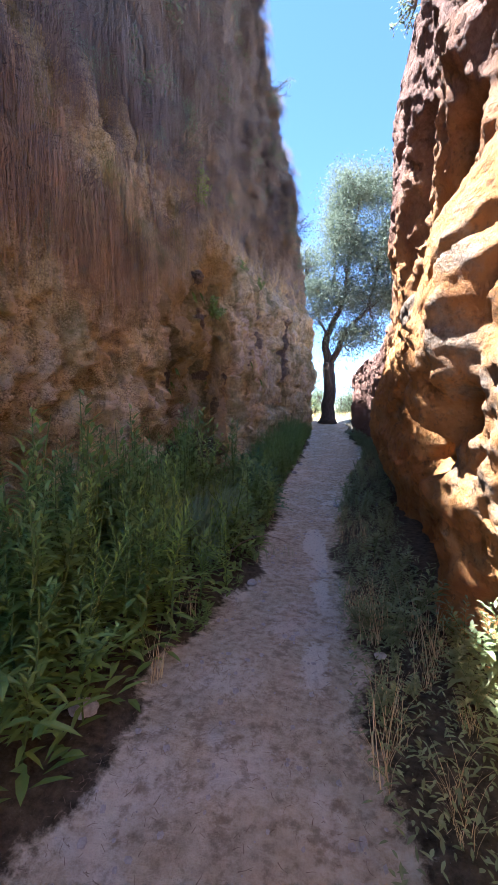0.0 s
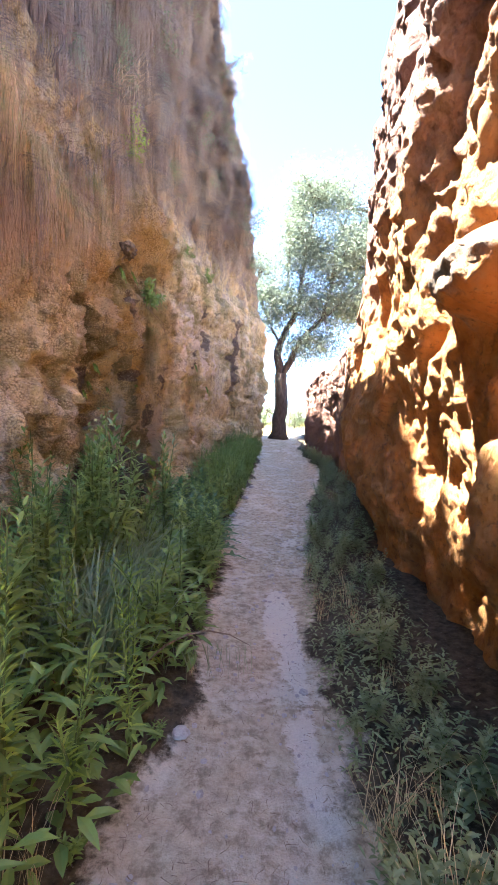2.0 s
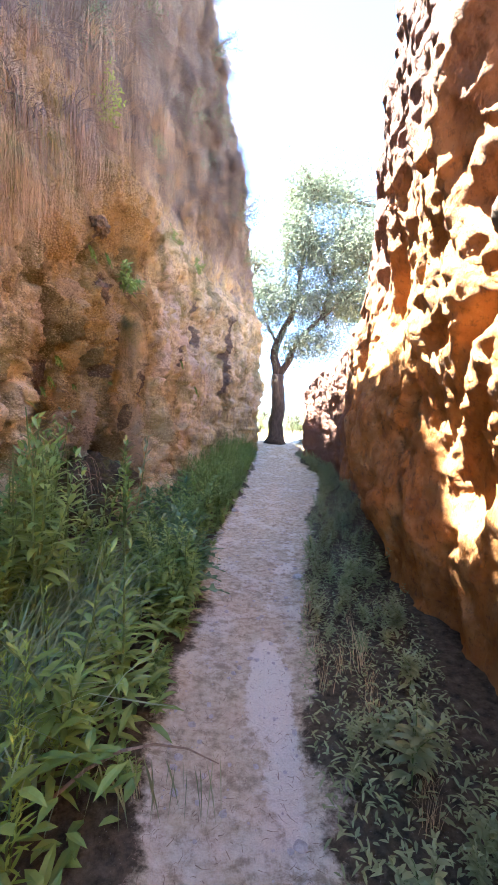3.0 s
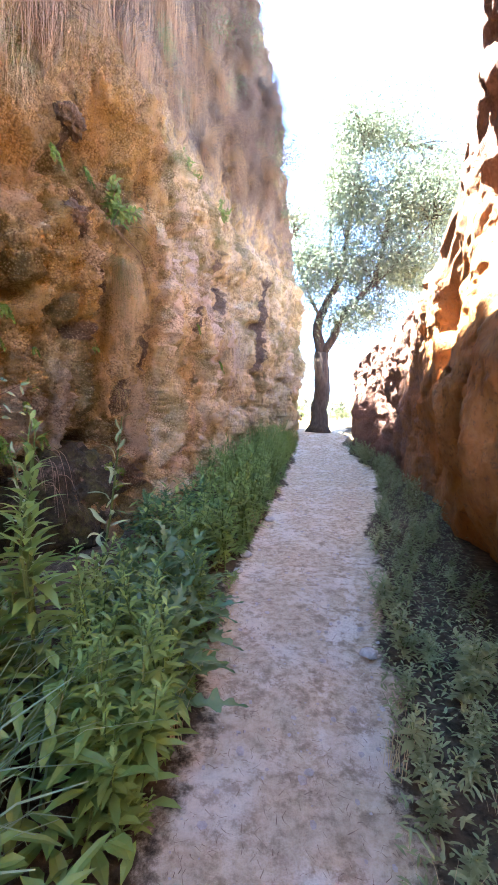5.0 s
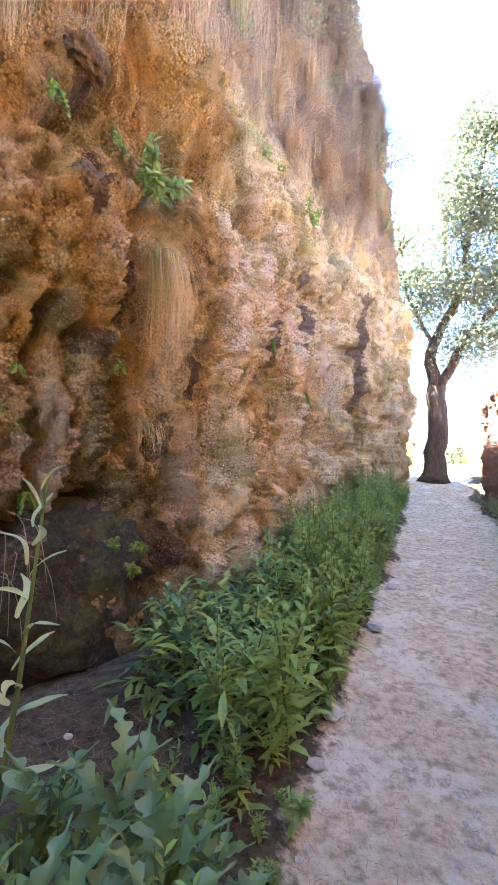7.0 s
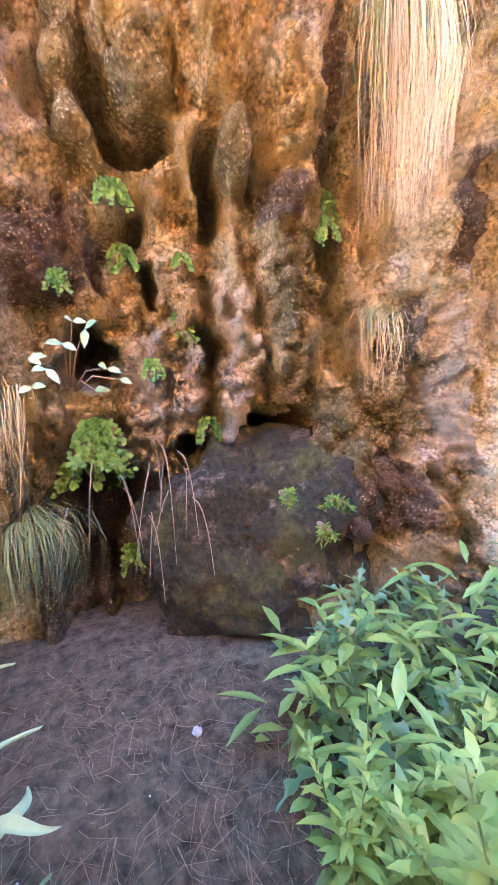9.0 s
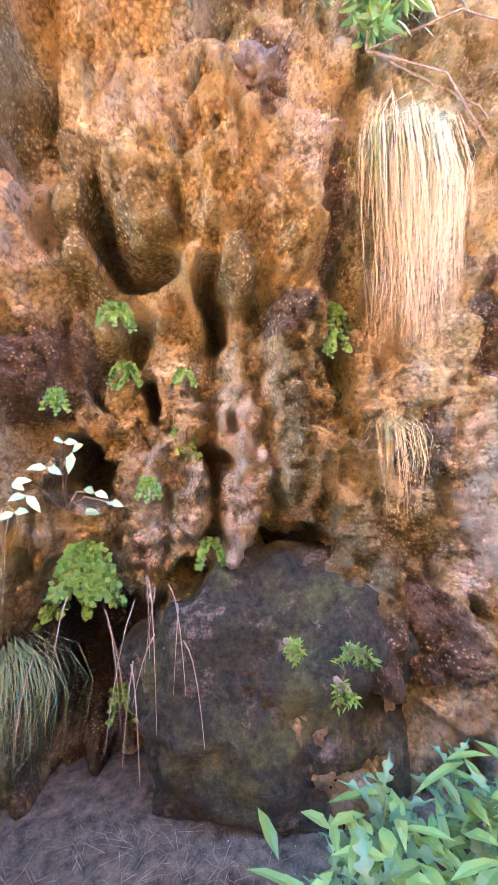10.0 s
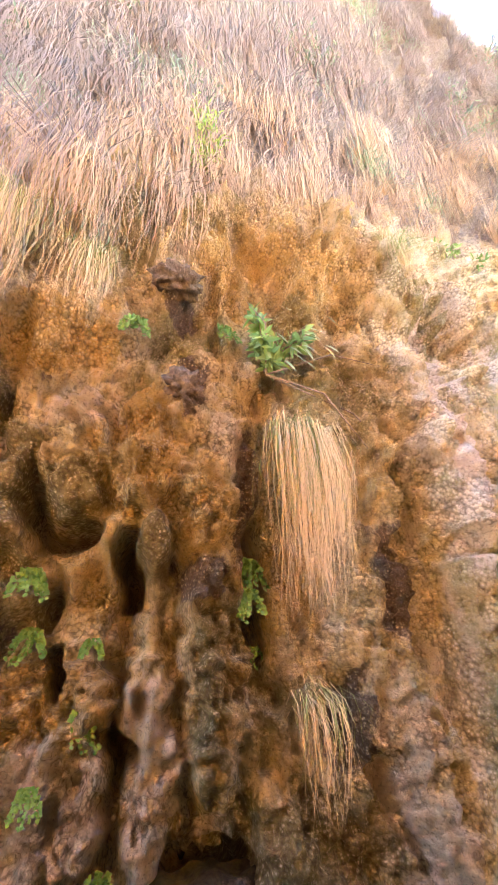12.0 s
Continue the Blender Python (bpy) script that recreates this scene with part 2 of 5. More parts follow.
def damp_rock():
    m, tr, bs = material("damp_mossy_rock")
    p = tr.nodes.new("ShaderNodeNewGeometry").outputs["Position"]
    mid, fine = noise_node(tr, p, 6, 8, 0.75), noise_node(tr, p, 30, 7, 0.75)
    col = ramp(tr, fine, [(0.35, (0.007, 0.007, 0.003)), (0.65, (0.055, 0.046, 0.020))])
    col = mix(tr, ramp(tr, mid, [(0.56, (0,)), (0.64, (0.7,))]), col, ramp(tr, fine, [(0.35, (0.07, 0.05, 0.035)), (0.7, (0.36, 0.26, 0.19))]))
    col = mix(tr, ramp(tr, noise_node(tr, p, 2.6, 6, 0.7), [(0.50, (0,)), (0.60, (0.75,))]), col, ramp(tr, fine, [(0.3, (0.03, 0.035, 0.008)), (0.7, (0.12, 0.115, 0.03))]))
    tr.links.new(col, bs.inputs["Base Color"])
    bs.inputs["Roughness"].default_value = 0.8
    bs.inputs["Specular IOR Level"].default_value = 0.25
    bumped(tr, bs, maths(tr, "ADD", mid, maths(tr, "MULTIPLY", fine, 0.6)), 1.0, 0.08)
    return m


ROCK_EAST, ROCK_WEST, EARTH = rock_east(), rock_west(), earth()
HERB = leafy("fresh_herb_leaf", (0.10, 0.17, 0.035), (0.31, 0.43, 0.11), 0.42, 0.45, 0.45)
BRIGHT = leafy("young_yellow_green_leaf", (0.24, 0.36, 0.06), (0.46, 0.58, 0.13), 0.5)
BLADE = leafy("grey_green_grass_blade", (0.13, 0.20, 0.08), (0.34, 0.43, 0.24), 0.35, 0.35, 0.5)
LOW = leafy("dusty_low_herb_leaf", (0.17, 0.20, 0.085), (0.40, 0.45, 0.21), 0.4)
THISTLE = leafy("blue_green_thistle_leaf", (0.065, 0.125, 0.045), (0.17, 0.27, 0.105), 0.35, 0.4, 0.5)
PALE = leafy("pale_felted_leaf", (0.23, 0.31, 0.14), (0.44, 0.53, 0.30), 0.3, 0.7)
FERN = leafy("maidenhair_fern_leaf", (0.08, 0.17, 0.02), (0.25, 0.37, 0.07), 0.45)
TAN = leafy("tan_dead_grass", (0.30, 0.21, 0.12), (0.62, 0.46, 0.29), 0.35, 0.7, 0.2)
STRAW = leafy("dry_straw", (0.46, 0.33, 0.14), (0.82, 0.66, 0.37), 0.35, 0.65, 0.3)
FRESH = leafy("green_grass_blade", (0.13, 0.17, 0.03), (0.36, 0.40, 0.11), 0.35, 0.5, 0.3)
THATCH = leafy("grey_dry_thatch", (0.15, 0.12, 0.10), (0.42, 0.34, 0.27), 0.3, 0.8, 0.15)
OLIVE = leafy("silver_green_tree_leaf", (0.07, 0.09, 0.055), (0.215, 0.25, 0.17), 0.4, 0.75, 0.2)
SHRUB = leafy("dusty_shrub_leaf", (0.13, 0.17, 0.10), (0.30, 0.34, 0.20), 0.4, 0.7)
BARK = barky("dark_tree_bark", (0.03, 0.022, 0.017), (0.10, 0.075, 0.055))
STEM = barky("green_stem", (0.07, 0.11, 0.03), (0.18, 0.24, 0.08), (1, 1, 0.3), 40)
TWIG = barky("dry_twig", (0.16, 0.11, 0.07), (0.38, 0.29, 0.20), (1, 1, 0.3), 50)
STONE = barky("pale_limestone", (0.34, 0.30, 0.26), (0.66, 0.62, 0.56), (1, 1, 1), 25)
DAMP = damp_rock()
LITTER = barky("litter_covered_soil", (0.05, 0.035, 0.02), (0.22, 0.16, 0.10), (1, 1, 1), 30)


# ---- mesh helpers ----
def mesh_object(name, verts, faces, mat, parent=None, label="", shade=False):
    me = bpy.data.meshes.new(name)
    me.from_pydata([tuple(v) for v in verts], [], [tuple(f) for f in faces])
    me.materials.append(mat)
    if shade:
        me.polygons.foreach_set("use_smooth", [True] * len(me.polygons))
    ob = new(name, me)
    if parent is not None:
        ob.parent = parent
    if label:
        ob["label"] = label
    return ob


def thing(name, label, category, at=(0, 0, 0), group="", kind=""):
    ob = new(name)
    ob.matrix_world = Matrix.Translation(at)
    ob.empty_display_size = 0.1
    return tagged(ob, label, category, group, kind)


def grid_mesh(name, P, mat, layers=()):
    """A sheet from an array of points P[i, j, 3], with float layers of the same shape."""
    n, k = P.shape[:2]
    me = bpy.data.meshes.new(name)
    idx = np.arange(n * k).reshape(n, k)
    quads = np.stack([idx[:-1, :-1], idx[1:, :-1], idx[1:, 1:], idx[:-1, 1:]], -1).reshape(-1, 4)
    me.vertices.add(n * k)
    me.vertices.foreach_set("co", P.reshape(-1).astype(np.float32))
    me.loops.add(quads.size)
    me.loops.foreach_set("vertex_index", quads.reshape(-1).astype(np.int32))
    me.polygons.add(len(quads))
    me.polygons.foreach_set("loop_start", np.arange(0, quads.size, 4, dtype=np.int32))
    me.polygons.foreach_set("use_smooth", np.ones(len(quads), bool))
    me.materials.append(mat)
    for key, values in layers:
        a = me.attributes.new(key, "FLOAT", "POINT")
        a.data.foreach_set("value", values.reshape(-1).astype(np.float32))
    me.update(calc_edges=True)
    me.validate()
    return new(name, me)


class Soup:
    """Verts and faces gathered for one mesh."""

    def __init__(self):
        self.v, self.f = [], []

    def leaf(self, base, along, face, length, width, droop=0.3, fold=0.25):
        """A pointed leaf from base, bending down along its length, folded on its midrib."""
        a = Vector(along).normalized()
        side = a.cross(Vector(face))
        side = side.normalized() if side.length > 1e-4 else Vector((1, 0, 0))
        up = side.cross(a).normalized()
        n = len(self.v)
        spots = []
        for t in (0.0, 0.35, 0.7, 1.0):
            spots.append(Vector(base) + a * (length * t) - Vector((0, 0, 1)) * (droop * length * t * t))
        self.v.append(spots[0])
        for c, w in ((spots[1], width * 0.5), (spots[2], width * 0.38)):
            self.v += [c - side * w + up * (w * fold), c, c + side * w + up * (w * fold)]
        self.v.append(spots[3])
        self.f += [(n, n + 2, n + 1), (n, n + 3, n + 2), (n + 1, n + 2, n + 5, n + 4), (n + 2, n + 3, n + 6, n + 5), (n + 4, n + 5, n + 7), (n + 5, n + 6, n + 7)]

    def chip(self, base, along, face, length, width):
        """A small four-cornered leaf."""
        a = Vector(along).normalized()
        side = a.cross(Vector(face))
        side = side.normalized() if side.length > 1e-4 else Vector((1, 0, 0))
        n, b = len(self.v), Vector(base)
        self.v += [b, b + a * (length * 0.45) + side * width * 0.5, b + a * length, b + a * (length * 0.45) - side * width * 0.5]
        self.f.append((n, n + 1, n + 2, n + 3))

    def ribbon(self, points, width, side):
        """A thin strip through points, tapering to its end."""
        n = len(self.v)
        s = Vector(side).normalized()
        for i, p in enumerate(points):
            w = width * 0.5 * (1 - 0.8 * i / (len(points) - 1))
            self.v += [Vector(p) - s * w, Vector(p) + s * w]
        for i in range(len(points) - 1):
            a = n + 2 * i
            self.f.append((a, a + 1, a + 3, a + 2))

    def tube(self, points, radii, sides=6):
        n = len(self.v)
        last = None
        for i, p in enumerate(points):
            d = (Vector(points[min(i + 1, len(points) - 1)]) - Vector(points[max(i - 1, 0)])).normalized()
            x = d.orthogonal().normalized() if last is None else (last - d * last.dot(d)).normalized()
            last = x
            y = d.cross(x)
            for k in range(sides):
                a = math.tau * k / sides
                self.v.append(Vector(p) + (x * math.cos(a) + y * math.sin(a)) * radii[i])
        for i in range(len(points) - 1):
            for k in range(sides):
                a, b = n + i * sides + k, n + i * sides + (k + 1) % sides
                self.f.append((a, b, b + sides, a + sides))
        self.f.append(tuple(range(n + (len(points) - 1) * sides, n + len(points) * sides)))
        self.f.append(tuple(reversed(range(n, n + sides))))

    def blob(self, centre, size, seed, rough=0.25, level=3, freq=1.4):
        """A lump of rock."""
        bm = bmesh.new()
        bmesh.ops.create_icosphere(bm, subdivisions=level, radius=1)
        n = len(self.v)
        co = np.array([v.co[:] for v in bm.verts])
        d = 1 + rough * fbm(co[:, 0] * freq + seed, co[:, 1] * freq, co[:, 2] * freq, 4)
        co = co * d[:, None] * np.array(size) + np.array(centre)
        self.v += [Vector(c) for c in co]
        self.f += [tuple(v.index + n for v in f.verts) for f in bm.faces]
        bm.free()

    def make(self, name, mat, parent=None, label="", shade=False):
        return mesh_object(name, self.v, self.f, mat, parent, label, shade)


R = random.Random(11)


def unit():
    while True:
        v = Vector((R.uniform(-1, 1), R.uniform(-1, 1), R.uniform(-1, 1)))
        if 0.05 < v.length < 1:
            return v.normalized()



# ---- ground ----
def lerp_list(value, knots):
    return np.interp(value, [k[0] for k in knots], [k[1] for k in knots])


PROFILE = [(-60, -0.1), (-3, -0.1), (4.5, -0.1), (7, -0.04), (8.5, 0.04), (10, 0.15), (12, 0.28), (14, 0.47), (16, 0.8), (17.5, 1.12), (19, 1.22), (24, 1.25), (40, 1.8), (70, 2.6), (120, 3.2), (4000, 4.0)]
EDGE_WEST = [(-60, -1.2), (0, -1.2), (1.5, -0.98), (2.5, -0.8), (4, -0.52), (7, -0.6), (8, -0.62), (10, -0.46), (13, -0.3), (16, -0.1), (19, -1.0), (22, -3)]
EDGE_EAST = [(-60, 0.5), (0, 0.4), (2, 0.25), (5, 0.25), (7, 0.45), (9, 0.75), (10.5, 1.1), (13, 1.5), (16, 1.15), (19, 1.5), (22, 3)]


def ground_z(x, y):
    z = lerp_list(y, PROFILE)
    near = smooth(40, 15, np.hypot(x, y - 8))
    mid = (lerp_list(y, EDGE_WEST) + lerp_list(y, EDGE_EAST)) / 2
    off = np.abs(x - mid)
    z = z + near * (0.10 * smooth(0.5, 1.6, off) * smooth(3.5, 2.0, off) + 0.02 * fbm(x * 1.3, y * 1.3, 0.5, 4))
    return z + (1 - near) * 0.25 * fbm(x * 0.05, y * 0.05, 2.0, 2)


NEAR = ground_z(*np.meshgrid(np.arange(-5, 5.01, 0.05), np.arange(-2, 21.01, 0.05), indexing="ij"))


def gz(x, y):
    i, j = round((x + 5) / 0.05), round((y + 2) / 0.05)
    if 0 <= i < NEAR.shape[0] and 0 <= j < NEAR.shape[1]:
        return float(NEAR[i, j])
    return float(ground_z(np.array(x, float), np.array(y, float)))


def bump(S, Z, s0, z0, ws, wz, power=2.0):
    r = ((S - s0) / ws) ** 2 + ((Z - z0) / wz) ** 2
    return np.exp(-r ** (power / 2))


def make_ground():
    xs = np.concatenate([-np.geomspace(4000, 4.2, 40), np.arange(-4, 4, 0.04), np.geomspace(4.05, 4000, 40)])
    ys = np.concatenate([-np.geomspace(4000, 2.1, 40), np.arange(-2, 20, 0.05), np.geomspace(20.1, 4000, 60)])
    Y, X = np.meshgrid(ys, xs)
    Z = ground_z(X, Y)
    inside = smooth(-0.18, 0.16, X - lerp_list(Y, EDGE_WEST) + 0.17 * fbm(X * 1.7, Y * 1.7, 3.0, 4)) * smooth(-0.18, 0.16, lerp_list(Y, EDGE_EAST) - X + 0.17 * fbm(X * 1.7, Y * 1.7, 9.0, 4))
    inside = inside * smooth(24, 18, Y)
    straw = smooth(17.8, 20.5, Y + 0.6 * fbm(X, Y, 1.0, 2)) * (1 - inside)
    Z = Z - 0.03 * inside * smooth(20, 10, Y)
    rut = bump(X - lerp_list(Y, EDGE_EAST) + 0.24, Y, 0.0, 5.2, 0.15, 3.6, 4) * smooth(-0.5, 0.25, fbm(X * 2, Y * 1.1, 17.0, 3))
    ob = grid_mesh("ground", np.stack([X, Y, Z], -1), EARTH, [("worn", inside), ("straw", straw), ("rut", rut)])
    tagged(ob, "trodden pale dirt path through dark soil, dry field beyond", "ground", kind="structure")


make_ground()

# ---- cliffs ----
# Past y 17 the west line is extended unseen, to shade the path's end.
LINE_WEST = [(-14, -22), (-4.5, -14), (-3.4, -6), (-3.1, 0), (-2.95, 4), (-2.62, 6.4), (-2.5, 7.4), (-2.3, 8.2), (-2.08, 9.2), (-1.95, 10.5), (-1.75, 12), (-1.2, 13.6), (-0.72, 15), (-0.36, 16.0), (-0.36, 16.8), (-0.8, 17.8), (-1.1, 20), (-3, 22.5), (-18, 24)]
LINE_EAST = [(12, -22), (2.2, -14), (1.4, -6), (1.0, 0), (0.92, 2.5), (0.92, 4), (1.05, 5.5), (1.15, 7), (1.45, 8.3), (1.68, 9.8), (1.85, 11.5), (1.9, 13.2), (1.65, 15), (1.35, 16.1), (1.5, 16.9), (2.6, 17.8), (7, 18.6), (18, 19)]
# Rim before y 9 is out of view, raised to shade path and sandstone.
TOP_WEST = [(-25, 1.0), (-6, 5.0), (-3, 13.0), (0, 14.0), (1.5, 14.8), (2.5, 15.8), (4, 16.3), (6, 16.4), (7.5, 16.4), (9, 16.4), (11.5, 15.4), (12.5, 13.6), (13.5, 12.5), (14.5, 10.6), (15.3, 9.3), (16, 7.8), (16.6, 7.3), (18, 7.0), (20, 6.6), (22, 5.0), (24, 3.0)]
# East rim behind the start is low and unseen, to let fill light in.
TOP_EAST = [(-25, 1.0), (-4, 1.5), (-1, 3.5), (1.2, 6.6), (3, 6.7), (5.5, 6.4), (7.3, 6.1), (8.2, 5.2), (9.2, 4.4), (10.8, 4.0), (12.5, 3.8), (14.5, 3.5), (16, 3.3), (17, 2.9), (19, 2.4)]


def curve(line, density):
    """Points along a rounded line, closer together where density(y) is high; also their sideways unit vectors."""
    line = np.array(line, float)
    s = np.concatenate([[0], np.cumsum(np.linalg.norm(np.diff(line, axis=0), axis=1))])
    fine = np.arange(0, s[-1], 0.02)
    pts = np.stack([np.interp(fine, s, line[:, k]) for k in (0, 1)], -1)
    w = np.hanning(61)
    w /= w.sum()
    pad = np.pad(pts, ((30, 30), (0, 0)), mode="edge")
    pts = np.stack([np.convolve(pad[:, k], w, "valid") for k in (0, 1)], -1)
    cum = np.cumsum(density(pts[:, 1]) * 0.02)
    pick = np.searchsorted(cum, np.arange(0, cum[-1], 1.0)).clip(0, len(pts) - 1)
    tang = np.gradient(pts, axis=0)
    tang /= np.linalg.norm(tang, axis=1)[:, None]
    return pts[pick], tang[pick], fine[pick]


def cliff(name, line, top, side, density, levels, relief, mat, spine_x):
    """side: +1 if the open air lies to the right of the line's run."""
    pts, tang, s = curve(line, density)
    out = np.stack([tang[:, 1], -tang[:, 0]], -1) * side
    y = pts[:, 1]
    T = lerp_list(y, top) + 0.25 * fbm(s * 0.9, 0.0, 4.0, 4)
    base = ground_z(pts[:, 0], y) - 0.35
    v = np.array(levels)
    Z = base[:, None] + v[None, :] * (T - base)[:, None]
    Yc = np.repeat(y[:, None], len(v), 1)
    D, wear, stains = relief(Yc, Z, T[:, None])
    D = D - 0.45 * smooth(0.93, 1.0, v)[None, :] ** 2
    X = pts[:, 0][:, None] + out[:, 0][:, None] * D
    Y = y[:, None] + out[:, 1][:, None] * D
    jig = 0.02 * fbm(Yc * 6, Z * 6, 7.0, 3)
    face = np.stack([X, Y + jig, Z + jig], -1)
    rows = [face]
    rim = face[:, -1]
    spine = np.stack([np.full(len(y), spine_x), np.clip(y, -16, 14), T], -1)
    lay = [wear]
    for f in (0.02, 0.05, 0.1, 0.2, 0.4, 0.7, 1.0):
        r = rim * (1 - f) + spine * f
        r[:, 2] += 0.35 * np.sqrt(f) + 0.12 * fbm(r[:, 0], r[:, 1], 3.0, 3)
        rows.append(r[:, None])
        lay.append(np.full((len(y), 1), 0.5))
    low = spine.copy()
    low[:, 2] = -1
    rows.append(low[:, None])
    lay.append(np.full((len(y), 1), 0.5))
    P = np.concatenate(rows, 1)
    layers = [("relief", np.concatenate(lay, 1))]
    for key, field in stains:
        layers.append((key, np.concatenate([field] + [np.zeros((len(y), 1))] * 8, 1)))
    if side > 0:
        P, layers = P[:, ::-1], [(key, field[:, ::-1]) for key, field in layers]
    return grid_mesh(name, P, mat, layers)


def relief_east(y, z, T):
    warp = 0.25 * fbm(y * 0.7, z * 0.7, 1.0, 3)
    sl = y + 0.28 * z + warp                      # beds and ribs lean
    near = smooth(-1, 2, y) * smooth(9, 6, y)
    big = 0.30 * fbm(sl * 0.55, z * 0.4, 2.0, 2)
    ribs = 0.12 * ridged(sl * 1.0, z * 0.3, 5.0, 3)
    knobs = 0.03 * ridged(y * 1.9 + warp * 3, z * 1.2, 8.0, 3) - 0.03
    pits = -0.10 * smooth(0.18, 0.5, perlin(sl * 1.9 + warp * 2, z * 1.1, 12.0)) - 0.06 * smooth(0.15, 0.4, perlin(sl * 5, z * 3.5, 14.0))
    fine = (0.035 * fbm(y * 9, z * 7, 3.0, 4) + 0.025 * ridged(y * 7, z * 4, 4.0, 3)) * (1 - 0.45 * smooth(7, 9, y))
    quiet = 1 - 0.5 * bump(y, z, 3.7, 1.5, 1.3, 1.6, 4)   # broad forms low down near the start
    D = big * 0.8 + (ribs + knobs + pits) * quiet + fine * (1.3 - 0.6 * quiet) - 0.225 + 0.09 * (1 - quiet)
    # an overhanging nose with hollows under it, and ribs beside them
    D += 0.42 * bump(y, z, 3.95, 2.32, 0.42, 0.24, 4) - 0.45 * bump(y, z, 3.45, 1.80, 0.40, 0.34, 4)
    D += 0.30 * bump(y + 0.25 * (z - 2.0), z, 2.75, 2.0, 0.34, 0.95, 4) + 0.24 * bump(y + 0.2 * (z - 1.1), z, 3.6, 1.1, 0.17, 0.6, 3)
    D += 0.12 * bump(y, z, 3.0, 0.9, 0.4, 0.25) - 0.40 * bump(y, z, 3.05, 1.15, 0.26, 0.17, 4) - 0.34 * bump(y, z, 3.3, 0.35, 0.22, 0.28, 3) - 0.22 * bump(y, z, 2.55, 1.45, 0.12, 0.14, 3)
    D += 0.30 * bump(y, z, 7.5, 1.6, 0.9, 1.0, 3) - 0.3 * bump(y, z, 6.6, 2.7, 0.5, 0.35) - 0.25 * bump(y, z, 5.4, 1.4, 0.5, 0.6)
    D += 0.18 * bump(y, z, 8.9, 3.2, 0.5, 0.7) - 0.2 * bump(y, z, 9.7, 1.2, 0.25, 0.6)
    D -= 0.22 * smooth(0.9, 0.1, z) * smooth(3.3, 4.2, y) * smooth(9.5, 7.5, y)
    D += 0.10 * smooth(3.0, 5.5, z) * near
    wear = 0.26 + 1.1 * (knobs + pits) + 0.8 * fine + 0.5 * ribs + 0.45 * bump(y, z, 3.95, 2.4, 0.5, 0.3) + 0.24 * bump(y, z, 2.4, 2.0, 0.6, 1.5)
    return D, np.clip(wear, 0, 1), []


def knobbly(y, z, cell, seed):
    """Rounded grains with sharp creases between them, 0 to 1."""
    a, b = y / cell, z / cell
    ia, ib = np.floor(a).astype(int), np.floor(b).astype(int)
    best = np.full_like(a, 9.0)
    for da in (-1, 0, 1):
        for db in (-1, 0, 1):
            h = PERM[(PERM[(ia + da + seed) & 511] + ib + db) & 511]
            px, pz = ia + da + 0.5 + 0.45 * GRAD[h, 0], ib + db + 0.5 + 0.45 * GRAD[h, 1]
            best = np.minimum(best, (a - px) ** 2 + (b - pz) ** 2)
    return 1 - np.clip(best, 0, 1)


